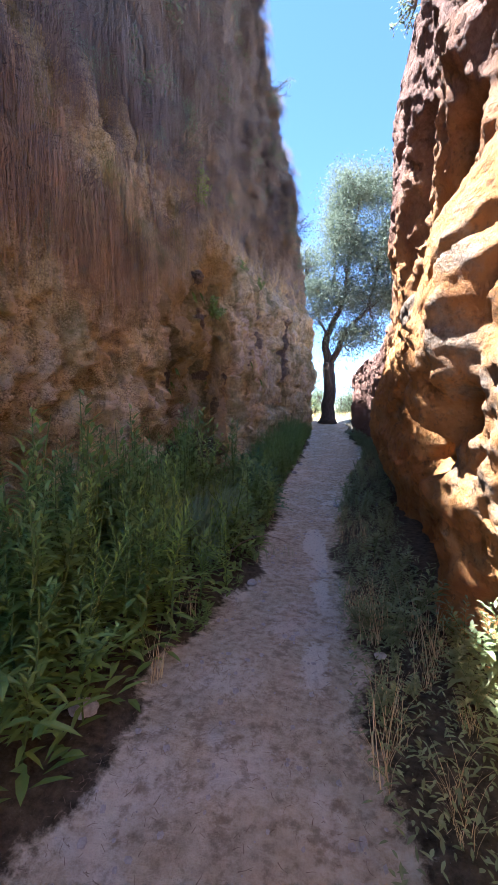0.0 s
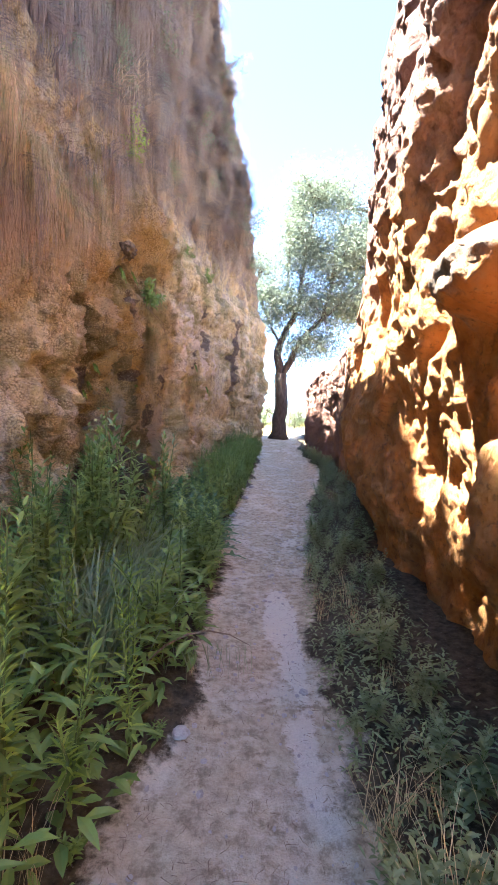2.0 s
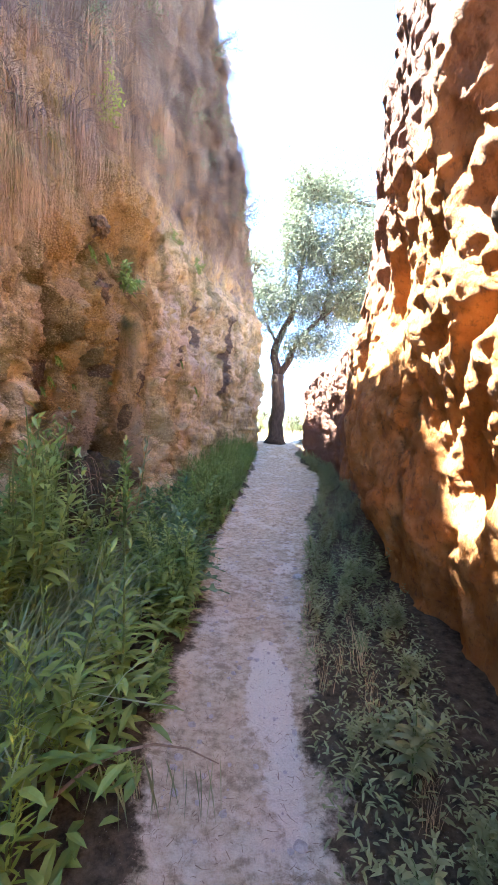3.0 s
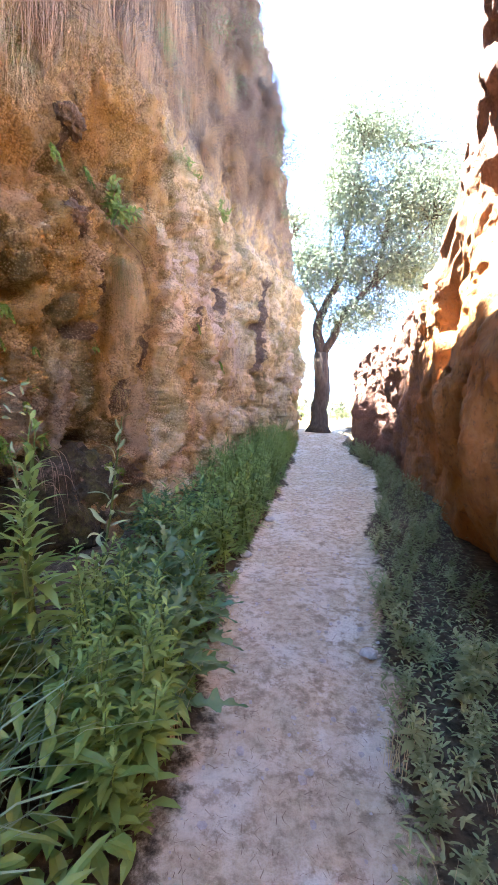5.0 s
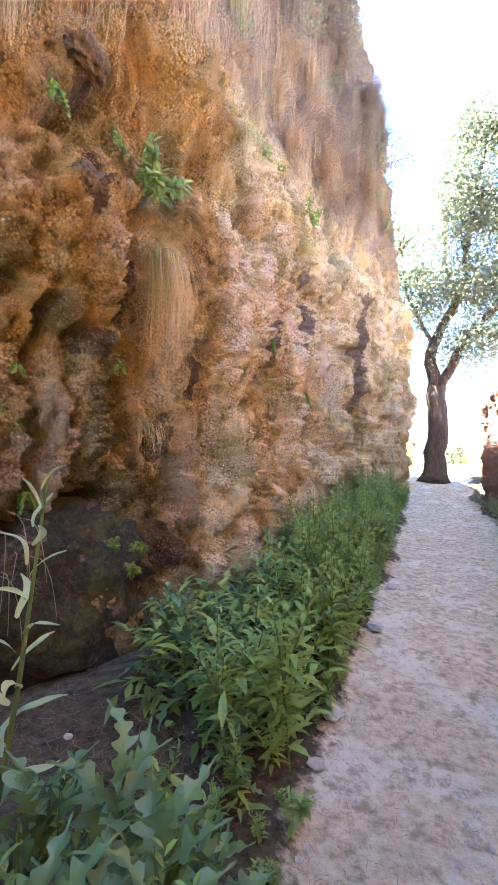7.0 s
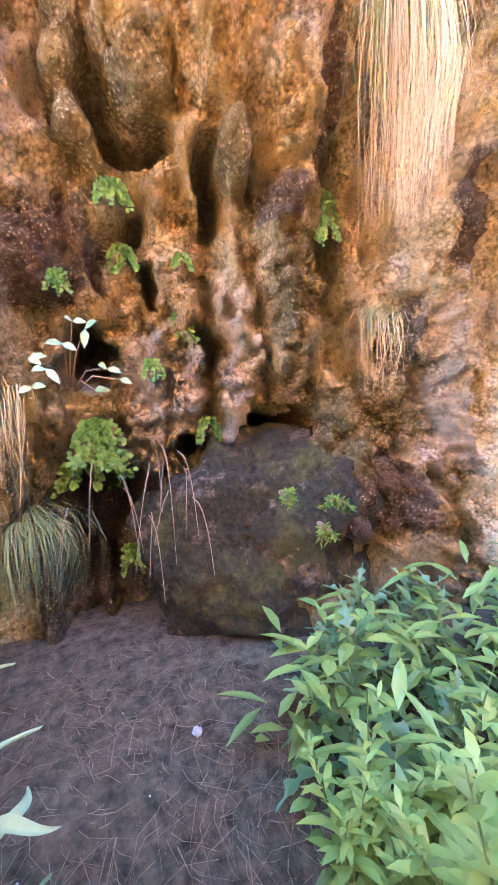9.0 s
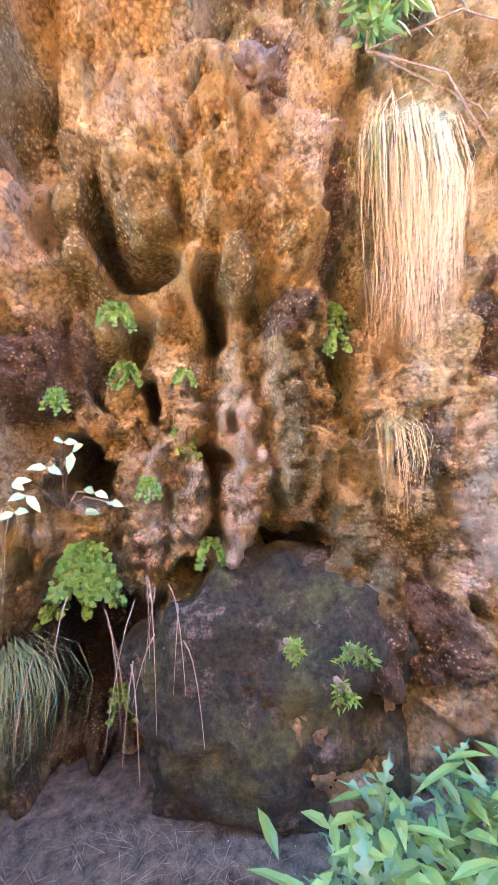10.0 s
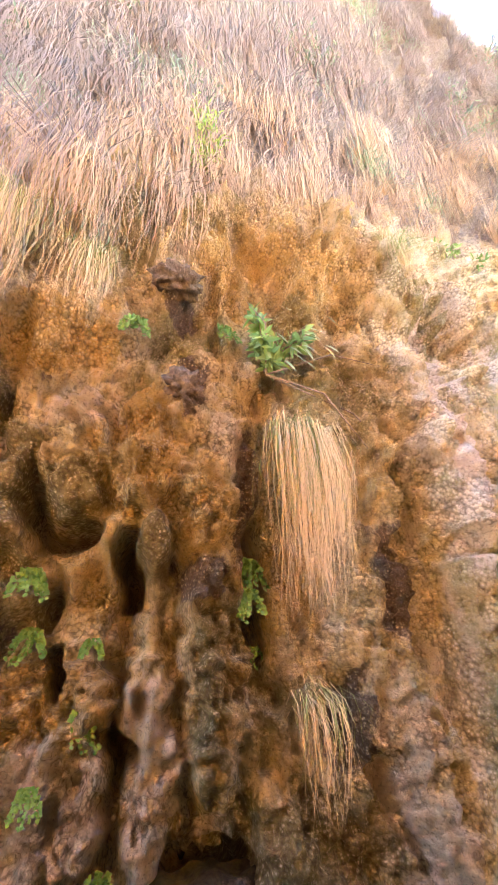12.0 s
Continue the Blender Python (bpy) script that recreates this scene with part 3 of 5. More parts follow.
def relief_west(y, z, T):
    warp = 0.2 * fbm(y * 0.8, z * 0.8, 21.0, 3)
    big = 0.22 * fbm(y * 0.7, z * 0.45, 22.0, 3)
    drape = 0.13 * ridged(y * 1.9 + warp, z * 0.34, 25.0, 3)
    lumps = 0.08 * fbm(y * 3.0, z * 2.2, 28.0, 3) + 0.07 * smooth(-0.05, 0.10, perlin(y * 2.7 + warp * 2, z * 1.4, 29.0)) - 0.03
    pits = -0.17 * smooth(0.16, 0.38, perlin(y * 2.6 + warp, z * 1.4, 31.0)) - 0.14 * smooth(0.24, 0.42, perlin(y * 4.7 + warp, z * 3.1, 41.0)) - 0.07 * smooth(0.2, 0.4, perlin(y * 7, z * 4.5, 35.0))
    fine = 0.04 * fbm(y * 10, z * 8, 33.0, 4) - 0.06 * np.abs(perlin(y * 13, z * 10, 37.0)) - 0.035 * np.abs(perlin(y * 27, z * 22, 39.0))
    calm = 1 - 0.35 * smooth(5.0, 6.5, z)
    patch = smooth(-0.3, 0.3, perlin(y * 1.7, z * 1.3, 71.0))
    crust = 0.3 + 0.7 * patch
    fine = fine + crust * (0.055 * knobbly(y + 0.3 * warp, z, 0.15, 3) + 0.032 * knobbly(y, z + 0.2 * warp, 0.065, 9)) + 0.045 * ridged(y * 5, z * 3.2, 73.0, 3) - 0.07
    capped = np.zeros_like(z)                     # the bare, smooth, mossy undersides of the knobs
    for cy, cz, ry, rz in ((7.59, 2.65, 0.17, 0.14), (7.985, 2.39, 0.11, 0.14), (7.27, 2.7, 0.12, 0.38)):
        capped = np.maximum(capped, bump(y, z, cy, cz, ry, rz, 4))
    nodules = 0.3 + 0.7 * smooth(-0.15, 0.15, perlin(y * 2.9, z * 2.3, 75.0))
    fine = (fine + nodules * (0.045 * knobbly(y, z, 0.075, 15) + 0.035 * knobbly(y + 0.1, z, 0.042, 21) - 0.045)) * (1 - 0.8 * capped)
    flutes = smooth(9.0, 9.8, y) * smooth(5.5, 4.5, z)
    fine = fine + flutes * (0.15 * ridged(y * 2.2 + warp, z * 0.35, 81.0, 3) - 0.17 * smooth(0.1, 0.4, perlin(y * 4.2 + warp, z * 0.8, 83.0)))
    near = bump(y, z, 7.85, 2.0, 1.2, 1.9, 6)
    D = (big * (1 - 0.7 * near) + drape * (1 - 0.75 * near) + lumps + pits) * calm + fine - 0.05
    loose = 0.05 + 0.06 * smooth(2.2, 1.6, z)
    wy, wz = y + loose * fbm(y * 3.5, z * 3.5, 51.0, 4), z + loose * fbm(y * 3.5, z * 3.5, 55.0, 4)

    def box(y0, y1, z0, z1, soft=0.08):
        return smooth(y0 - soft, y0 + soft, wy) * smooth(y1 + soft, y1 - soft, wy) * smooth(z0 - soft, z0 + soft, wz) * smooth(z1 + soft, z1 - soft, wz)

    # the overhung hollow of the spring, holes and clefts in it, set-back turf above
    D -= 0.16 * box(7.12, 8.12, 0.9, 2.38, 0.10) + 0.06 * box(7.38, 8.05, 0.7, 1.7, 0.14)
    D -= 0.45 * box(7.12, 7.62, -0.4, 0.98, 0.09) + 0.25 * box(6.6, 7.15, -0.4, 0.7, 0.2)
    D -= 0.35 * box(7.19, 7.35, 1.38, 1.66, 0.05) + 0.30 * box(7.62, 7.84, 0.98, 1.08, 0.04) + 0.35 * box(8.06, 8.42, 1.10, 1.17, 0.04) + 0.22 * box(7.32, 7.39, 1.84, 2.02, 0.04)
    D -= 0.32 * box(8.44, 8.53, 1.88, 2.62, 0.04) + 0.34 * box(8.56, 8.70, 3.42, 3.72, 0.06) + 0.25 * bump(y, z, 5.6, 2.4, 0.35, 0.4) + 0.2 * box(9.28, 9.40, 0.55, 0.85, 0.05)
    D -= 0.10 * box(7.83, 7.88, 1.1, 2.1, 0.03) + 0.12 * box(8.10, 8.13, 1.2, 2.2, 0.025)
    rough = 1.8 * fine + 0.035 * fbm(y * 6, z * 6, 61.0, 3)
    dome = np.full_like(D, -9.0)
    for cy, cz, ry, rz, out in ((7.57, 2.98, 0.23, 0.34, 0.10), (7.59, 2.68, 0.155, 0.14, 0.14), (7.90, 2.88, 0.22, 0.40, 0.18), (8.18, 2.92, 0.22, 0.66, 0.12), (7.985, 2.40, 0.10, 0.14, 0.17), (8.26, 2.25, 0.17, 0.50, 0.06),
                                (7.30, 2.93, 0.10, 0.15, 0.04), (7.27, 2.70, 0.11, 0.14, 0.07), (7.29, 2.48, 0.09, 0.13, 0.02), (7.70, 2.27, 0.15, 0.26, -0.10), (7.40, 2.36, 0.10, 0.14, -0.16),
                                (8.28, 1.66, 0.22, 0.50, 0.05), (7.98, 1.52, 0.12, 0.52, -0.08), (7.62, 1.50, 0.28, 0.46, -0.12), (7.35, 1.20, 0.10, 0.16, -0.30), (7.52, 0.98, 0.10, 0.24, -0.22)):
        r = ((wy - cy) / ry) ** 2 + ((wz - cz) / np.where(wz > cz, rz * 1.35, rz)) ** 2
        floor = -0.42 if out > -0.15 else -0.6
        dome = np.maximum(dome, np.where(r < 1, floor + (out - floor) * np.clip(1 - r * r, 0, 1) ** 0.5 + rough, -9.0))
    D = np.maximum(D, dome) + 0.28 * bump(y, z, 8.75, 0.5, 0.45, 0.55, 3)
    for slot in ((7.36, 7.43, 2.50, 2.75), (7.38, 7.70, 2.42, 2.53), (7.82, 7.90, 2.10, 2.46), (7.56, 7.60, 1.80, 1.98), (7.85, 7.89, 1.35, 1.62), (7.18, 7.36, 1.42, 1.66), (7.64, 7.84, 1.0, 1.07), (8.06, 8.42, 1.11, 1.16), (8.45, 8.52, 1.9, 2.6), (7.15, 7.45, 0.1, 0.95)):
        D -= 0.6 * box(*slot, 0.03)
    D -= 0.16 * smooth(4.7, 5.6, z) + 0.045 * np.clip(z - 5.5, 0, 8) * smooth(12.5, 9, y)
    wear = 0.5 + 1.2 * (lumps + pits) + 1.5 * fine + 0.4 * drape

    def stain(*spots):
        total = np.zeros_like(D)
        for cy, cz, ry, rz in spots:
            total = np.maximum(total, bump(wy, wz, cy, cz, ry, rz, 3))
        return total

    gold = stain((7.86, 2.85, 0.22, 0.45), (8.6, 4.4, 0.55, 0.5), (7.6, 1.75, 0.3, 0.25), (7.3, 3.65, 0.45, 0.25), (7.7, 2.3, 0.15, 0.25), (8.2, 2.45, 0.12, 0.35), (8.65, 2.2, 0.2, 0.25))
    lime = stain((7.99, 1.4, 0.10, 0.50), (7.62, 1.35, 0.25, 0.3), (7.05, 2.75, 0.22, 0.4), (8.28, 2.98, 0.10, 0.22), (9.12, 1.55, 0.10, 0.35), (9.25, 1.1, 0.2, 0.3), (7.55, 3.12, 0.22, 0.16), (9.6, 2.9, 0.12, 0.7), (9.85, 3.9, 0.10, 0.6), (10.3, 3.3, 0.12, 0.8), (11.2, 3.0, 0.14, 1.4), (12.4, 2.6, 0.2, 1.2), (8.3, 1.26, 0.2, 0.07))
    # The patch at 7.3, 0.5 paints shade into the deep hole there.
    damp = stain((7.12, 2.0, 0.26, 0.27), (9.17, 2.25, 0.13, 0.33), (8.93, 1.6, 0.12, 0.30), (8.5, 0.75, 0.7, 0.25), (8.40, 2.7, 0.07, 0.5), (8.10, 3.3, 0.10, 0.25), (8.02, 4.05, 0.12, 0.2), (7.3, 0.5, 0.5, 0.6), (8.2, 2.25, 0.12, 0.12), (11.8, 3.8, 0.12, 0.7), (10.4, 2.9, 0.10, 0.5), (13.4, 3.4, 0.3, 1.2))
    moss = stain((7.585, 2.65, 0.17, 0.15), (7.985, 2.39, 0.11, 0.15), (7.27, 2.7, 0.12, 0.38), (8.22, 1.68, 0.10, 0.42), (8.65, 1.15, 0.45, 0.28), (7.35, 2.3, 0.14, 0.12), (8.75, 3.95, 0.14, 0.3), (6.9, 3.2, 0.3, 0.4))
    return D, np.clip(wear, 0, 1), [("gold", gold), ("lime", lime), ("damp", damp), ("moss", moss)]


def spread(low, cut, n1, n2):
    return list(np.linspace(low, cut, n1, endpoint=False)) + list(np.linspace(cut, 1, n2))


wall_east = cliff("wall_east", LINE_EAST, TOP_EAST, -1, lambda y: np.where((y > 1.2) & (y < 9), 42, np.where((y > 10) & (y < 17.2), 15, 3)), spread(0, 0.75, 240, 60), relief_east, ROCK_EAST, 17.0)
tagged(wall_east, "orange sandstone cliff with grey crust and deep hollows", "cliff", kind="structure")
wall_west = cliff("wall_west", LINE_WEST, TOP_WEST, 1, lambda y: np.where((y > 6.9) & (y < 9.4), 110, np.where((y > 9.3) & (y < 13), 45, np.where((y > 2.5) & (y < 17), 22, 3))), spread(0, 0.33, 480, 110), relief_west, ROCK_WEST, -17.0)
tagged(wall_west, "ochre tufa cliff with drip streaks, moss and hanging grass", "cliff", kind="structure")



def wall_at(wall, y, z):
    """The point of a cliff's face at y and z, seen from the path, and its normal."""
    mid = float(lerp_list(y, EDGE_WEST) + lerp_list(y, EDGE_EAST)) / 2
    hit, p, n, _ = wall.ray_cast(Vector((mid, y, z)), Vector((-1 if wall is wall_west else 1, 0, 0)))
    return (p, n) if hit else (Vector((lerp_list(y, [(q[1], q[0]) for q in LINE_WEST[3:14]]), y, z)), Vector((1, 0, 0)))


# ---- lumps of the west cliff ----
def lump(name, y, z, size, mat, seed, sink=0.4, label="", rough=0.2, level=4, freq=1.6):
    p, n = wall_at(wall_west, y, z)
    s = Soup()
    s.blob((p.x + size[0] * (1 - 2 * sink), y, z), size, seed, rough, level, freq)
    return s.make(name, mat, wall_west, label, True)


for y, z, size, seed in ((7.97, 4.12, (0.10, 0.15, 0.11), 31), (8.06, 3.3, (0.10, 0.14, 0.12), 32)):
    lump("root_mat", y, z, size, LITTER, seed, 0.55, "dark matted clump of roots", 0.5, 4, 3.5)

boulder = Soup()
boulder.blob((-2.60, 8.36, 0.40), (0.58, 0.82, 0.72), 41, 0.22, 6, 1.7)
boulder = tagged(boulder.make("boulder", DAMP, shade=True), "dark damp mossy boulder at the cliff's foot", "boulder")

# ---- plants ----
def herb(name, height, leaves, length, width, leaf_mat, label, category, group, lean=0.12, twigs=2, low=0.1, droop=0.35):
    ob = thing(name, label, category, group=group)
    stem, foliage = Soup(), Soup()
    axes = [(Vector((0, 0, 0)), Vector((R.uniform(-lean, lean), R.uniform(-lean, lean), 1)) * height, leaves)]
    for i in range(twigs):
        t = R.uniform(0.15, 0.5)
        d = Vector((R.uniform(-0.5, 0.5), R.uniform(-0.5, 0.5), R.uniform(0.6, 0.9)))
        axes.append((axes[0][1] * t, d * height * R.uniform(0.45, 0.7), leaves * 2 // 3))
    for b, way, count in axes:
        pts = [b + way * t + Vector((0.03 * math.sin(4 * t), 0.03 * math.cos(3 * t), 0)) * t for t in (0, 0.35, 0.7, 1)]
        stem.tube(pts, [0.007 * height, 0.006 * height, 0.004 * height, 0.002 * height], 5)
        for i in range(count):
            t = low + (1 - low) * (i + R.random() * 0.6) / count
            a = i * 2.4 + R.uniform(-0.4, 0.4)
            p = b + way * t
            up = 0.25 + 0.9 * t + R.uniform(-0.25, 0.25)
            size = (1.1 - 0.65 * t) * R.uniform(0.75, 1.2)
            foliage.leaf(p, (math.cos(a), math.sin(a), up), (0, 0, 1), length * size, width * size, droop * R.uniform(0.6, 1.5))
    stem.make("stem", STEM, ob)
    foliage.make("foliage", leaf_mat, ob, shade=True)
    return ob


def arching_grass(name, blades, length, width, mat, label, group, upright=1.0):
    ob = thing(name, label, "grass", group=group)
    s = Soup()
    for i in range(blades):
        a, L = R.uniform(0, math.tau), length * R.uniform(0.6, 1.15)
        d, out = Vector((math.cos(a), math.sin(a), 0)), R.uniform(0.25, 0.75) / upright
        base = Vector((R.gauss(0, 0.05), R.gauss(0, 0.05), 0))
        pts = [base + d * (out * L * t ** 1.4) + Vector((0, 0, L * (t * 0.95 - 0.55 * out * t ** 3))) for t in (0, 0.25, 0.5, 0.75, 1)]
        s.ribbon(pts, width * R.uniform(0.7, 1.3), d.cross(Vector((0, 0, 1))) + Vector((0, 0, R.uniform(-0.3, 0.3))))
    s.make("blades", mat, ob)
    return ob


def lobed_leaf(length, width, lobes, seed):
    """A wavy, lobed thistle leaf that lies along +x and arches down."""
    q = random.Random(seed)
    s = Soup()
    n = max(10, lobes * 4)
    for i in range(n + 1):
        t = i / n
        ripple = 0.60 + 0.40 * math.cos(math.tau * lobes * t + 0.6) if lobes > 1 else 1.0
        w = width * (0.25 + 1.0 * math.sin(math.pi * min(t * 0.85 + 0.1, 1)) ** 0.8) * ripple * (1 - t ** 5) + 0.001
        c = Vector((length * t, 0.02 * math.sin(5 * t + seed), length * (0.5 * t - 0.62 * t * t)))
        wave = 0.25 * w * math.sin(math.tau * lobes * 0.5 * t + seed)
        fwd = 0.05 * length * ripple
        s.v += [c + Vector((fwd, -w, 0.28 * w + wave + q.uniform(-1, 1) * 0.08 * w)), c + Vector((fwd * 0.4, -w * 0.5, 0.1 * w)), c, c + Vector((fwd * 0.4, w * 0.5, 0.1 * w)), c + Vector((fwd, w, 0.28 * w - wave + q.uniform(-1, 1) * 0.08 * w))]
    for i in range(n):
        for k in range(4):
            a = 5 * i + k
            s.f.append((a, a + 5, a + 6, a + 1))
    return s


def thistle(height, count, label, mat=THISTLE, length=0.31, width=0.05, name="sow_thistle", group="thistles by the path", lobes=5):
    ob = thing(name, label, "plant", group=group)
    stem = Soup()
    stem.tube([Vector((0, 0, 0)), Vector((0.02, 0, height * 0.5)), Vector((0.0, 0.03, height))], [0.011, 0.008, 0.004], 7)
    stem.make("stem", STEM, ob)
    shapes = [lobed_leaf(length, width, lobes, k).make("leaf", mat, ob, shade=True) for k in range(3)]
    for i in range(count):
        t = (i + 0.5) / count
        base = shapes[i % 3]
        leaf = base if i < 3 else new("leaf", base.data)
        leaf.parent = ob
        k = 1.15 - 0.6 * t
        leaf.matrix_local = pose(0, 0, height * (0.05 + 0.93 * t), 0, 0, 0) @ pose(0, 0, 0, R.uniform(-25, 25), -5 - 55 * t + R.uniform(-12, 12), i * 137.5) @ Matrix.Diagonal((k, k, k, 1))
    return ob


def put(ob, x, y, size=1.0, turn=None, tip=8, lift=0.0):
    turn = R.uniform(0, 360) if turn is None else turn
    return pose(x, y, gz(x, y) - 0.01 + lift, R.uniform(-tip, tip), R.uniform(-tip, tip), turn) @ Matrix.Diagonal((size, size, size, 1))


def place(kinds, spots, sizes):
    """Sets one plant on each spot: the first of a kind itself, then copies."""
    used = set()
    for (x, y), size in zip(spots, sizes):
        ob = kinds[R.randrange(len(kinds))]
        m = put(ob, x, y, size)
        if ob.name in used:
            copy_thing(ob, m)
        else:
            used.add(ob.name)
            ob.matrix_basis = m
    for ob in kinds:
        if ob.name not in used:
            for o in (*ob.children, ob):
                bpy.data.objects.remove(o)


G1 = "herbs along the foot of the cliff"
upright = [herb("leafy_herb", 0.95, 42, 0.165, 0.034, HERB, "tall green herb with lance-shaped leaves", "plant", G1) for i in range(4)]
spots, sizes = [], []
while len(spots) < 150:
    y = R.uniform(0.6, 6.9)
    e = float(lerp_list(y, EDGE_WEST))
    x = e - 0.15 - abs(R.gauss(0, 0.85))
    if x < -2.9 or (y > 5.8 and x > -1.5) or y > 6.35 or (2.4 < y < 5.7 and R.random() < (0.8 if x > e - 0.75 else 0.35)):
        continue
    spots.append((x, y))
    sizes.append(R.uniform(0.6, 0.9) + 0.5 * min(1.0, (e - x) / 0.9))
place(upright, spots, sizes)

upright = [herb("leafy_herb", 0.9, 42, 0.17, 0.042, HERB, "dense green herb with broad pointed leaves", "plant", "herbs lining the path", twigs=3) for i in range(3)]
spots, sizes = [], []
while len(spots) < 125:
    y = R.uniform(7.75, 15.8)
    e = float(lerp_list(y, EDGE_WEST))
    x = e - 0.06 - abs(R.gauss(0, 0.40))
    if x < -1.75 + 0.06 * (y - 8) or (y < 8.8 and x < -0.82):
        continue
    spots.append((x, y))
    sizes.append((R.uniform(0.55, 0.8) + 0.32 * min(1.0, (e - x) / 0.4)) * (1.2 if y < 9.4 else 1.0))
spots += [(-0.84, 7.52), (-0.98, 7.68), (-0.80, 7.80), (-1.05, 7.98), (-0.76, 8.05), (-0.92, 8.22), (-1.12, 7.78)]
sizes += [0.6, 0.72, 0.7, 0.85, 0.8, 0.95, 0.75]
spots += [(-0.82, 6.3), (-0.92, 6.6), (-1.08, 6.45), (-0.86, 6.9), (-1.0, 7.15), (-0.88, 7.32), (-1.15, 6.8), (-0.8, 5.95), (-1.0, 6.1), (-1.25, 6.25)]
sizes += [0.75, 0.7, 0.8, 0.6, 0.55, 0.5, 0.62, 0.8, 0.9, 0.95]
for i in range(26):
    y = R.uniform(5.3, 6.95)
    spots.append((float(lerp_list(y, EDGE_WEST)) - 0.08 - abs(R.gauss(0, 0.28)), y))
    sizes.append(R.uniform(0.5, 0.75) + (0.2 if y < 6.4 else 0.0))
place(upright, spots, sizes)

spikes = [herb("yellow_green_weed", 1.1, 64, 0.11, 0.017, BRIGHT, "young yellow-green weed with narrow whorled leaves", "plant", "bright weeds", 0.08, 1, 0.15, 0.15) for i in range(3)]
spots = [(-1.25, 3.2), (-0.95, 2.6), (-1.05, 2.35), (-1.5, 2.2), (-1.75, 2.6), (-1.1, 3.75), (-0.9, 3.9), (-0.75, 3.5), (-1.9, 2.0), (-1.45, 1.7), (-1.6, 3.6), (-0.78, 8.3), (-0.95, 8.7), (-0.9, 5.9), (-2.3, 3.4), (-0.8, 4.15), (-0.98, 4.3), (-1.15, 4.0), (-0.9, 3.1), (-1.0, 2.9), (-1.25, 2.7), (-0.82, 3.7), (-1.3, 3.5), (-1.6, 2.9), (-1.15, 1.9), (-1.3, 2.2)]
place(spikes, spots, [R.uniform(0.8, 1.1) if y < 3.4 else R.uniform(0.65, 0.9) for x, y in spots])

reeds = [arching_grass("arching_grass", 26, 0.85, 0.017, BLADE, "clump of arching grey-green grass blades", "arching grass clumps", 1.0) for i in range(3)]
spots, sizes = [], []
while len(spots) < 95:
    y = R.uniform(3.8, 5.6)
    x = float(lerp_list(y, EDGE_WEST)) - 0.5 - abs(R.gauss(0.0, 0.45))
    if -2.6 < x:
        spots.append((x, y))
        sizes.append(R.uniform(0.7, 1.15))
place(reeds, spots, sizes)

low = [herb("low_herb", 0.30, 28, 0.075, 0.024, LOW, "low dusty dark-green herb", "plant", "low herbs below the sandstone", 0.5, 4, 0.05) for i in range(4)]
spots, sizes = [], []
while len(spots) < 170:
    y = R.uniform(1.6, 15.5)
    e, w = float(lerp_list(y, EDGE_EAST)), float(lerp_list(y, [(q[1], q[0]) for q in LINE_EAST[3:15]]))
    x = R.uniform(e + 0.02, max(w - 0.05, e + 0.25))
    spots.append((x, y))
    sizes.append(R.uniform(0.55, 1.25))
place(low, spots, sizes)

edging = [herb("edge_herb", 0.22, 18, 0.09, 0.026, HERB, "small green herb creeping onto the path", "plant", "herbs at the path's edge", 0.6, 4, 0.05) for i in range(3)]
spots = []
for i in range(110):
    y = R.uniform(2.6, 15.5)
    spots.append((float(lerp_list(y, EDGE_WEST)) + R.gauss(-0.09, 0.04), y))
place(edging, spots, [R.uniform(0.5, 1.2) for q in spots])

lush = [herb("leafy_herb", 0.5, 26, 0.12, 0.034, LOW, "sunlit light-green herb beside the sandstone", "plant", "sunlit herbs", 0.3, 3) for i in range(2)]
spots = [(0.78, 1.75), (0.92, 2.05), (0.72, 1.45), (0.85, 2.45), (0.66, 1.2), (0.9, 1.1), (0.7, 2.9), (0.62, 4.3)]
place(lush, spots, [R.uniform(0.7, 1.1) for q in spots])

oats = [arching_grass("dry_grass", 20, 0.55, 0.006, STRAW, "thin dry straw-coloured grass tuft", "dry grass tufts", 1.3) for i in range(3)]
spots = [(R.uniform(0.28, 0.8), R.uniform(1.2, 6.0)) for i in range(34)] + [(float(lerp_list(y, EDGE_WEST)) - R.uniform(-0.05, 0.2), y) for y in (2.2, 2.9, 4.2, 5.2, 6.0, 7.1, 9.3, 11.0)]
place(oats, spots, [R.uniform(0.5, 0.95) for q in spots])

broad = [thistle(0.62, 17, "blue-green thistle with wavy toothed leaves") for i in range(2)]
spots = [(-1.32, 7.95), (-1.15, 8.25), (-1.62, 8.2), (-1.05, 7.78), (-1.45, 8.5), (-1.0, 8.6), (-0.98, 6.3), (-1.15, 6.62), (-0.95, 5.8), (-1.3, 6.0), (-1.0, 6.95), (-1.2, 7.1), (-0.9, 7.62), (-1.5, 8.0), (-1.75, 8.55), (-1.3, 8.75), (-1.2, 9.05), (-0.95, 8.05)]
place(broad, spots, [0.85, 0.75, 0.8, 0.52, 0.9, 0.75, 0.75, 0.8, 0.7, 0.95, 0.5, 0.5, 0.45, 0.75, 0.8, 0.95, 1.0, 0.7])
spots = [(float(lerp_list(y, EDGE_WEST)) - 0.1 - 0.5 * ((7 * k) % 10) / 10, y) for k, y in enumerate(np.linspace(6.0, 7.12, 24))]
place([thistle(0.5, 15, "young thistle with wavy blue-green leaves") for i in range(2)], spots, [R.uniform(0.75, 1.15) if y < 6.9 else R.uniform(0.55, 0.75) for x, y in spots])
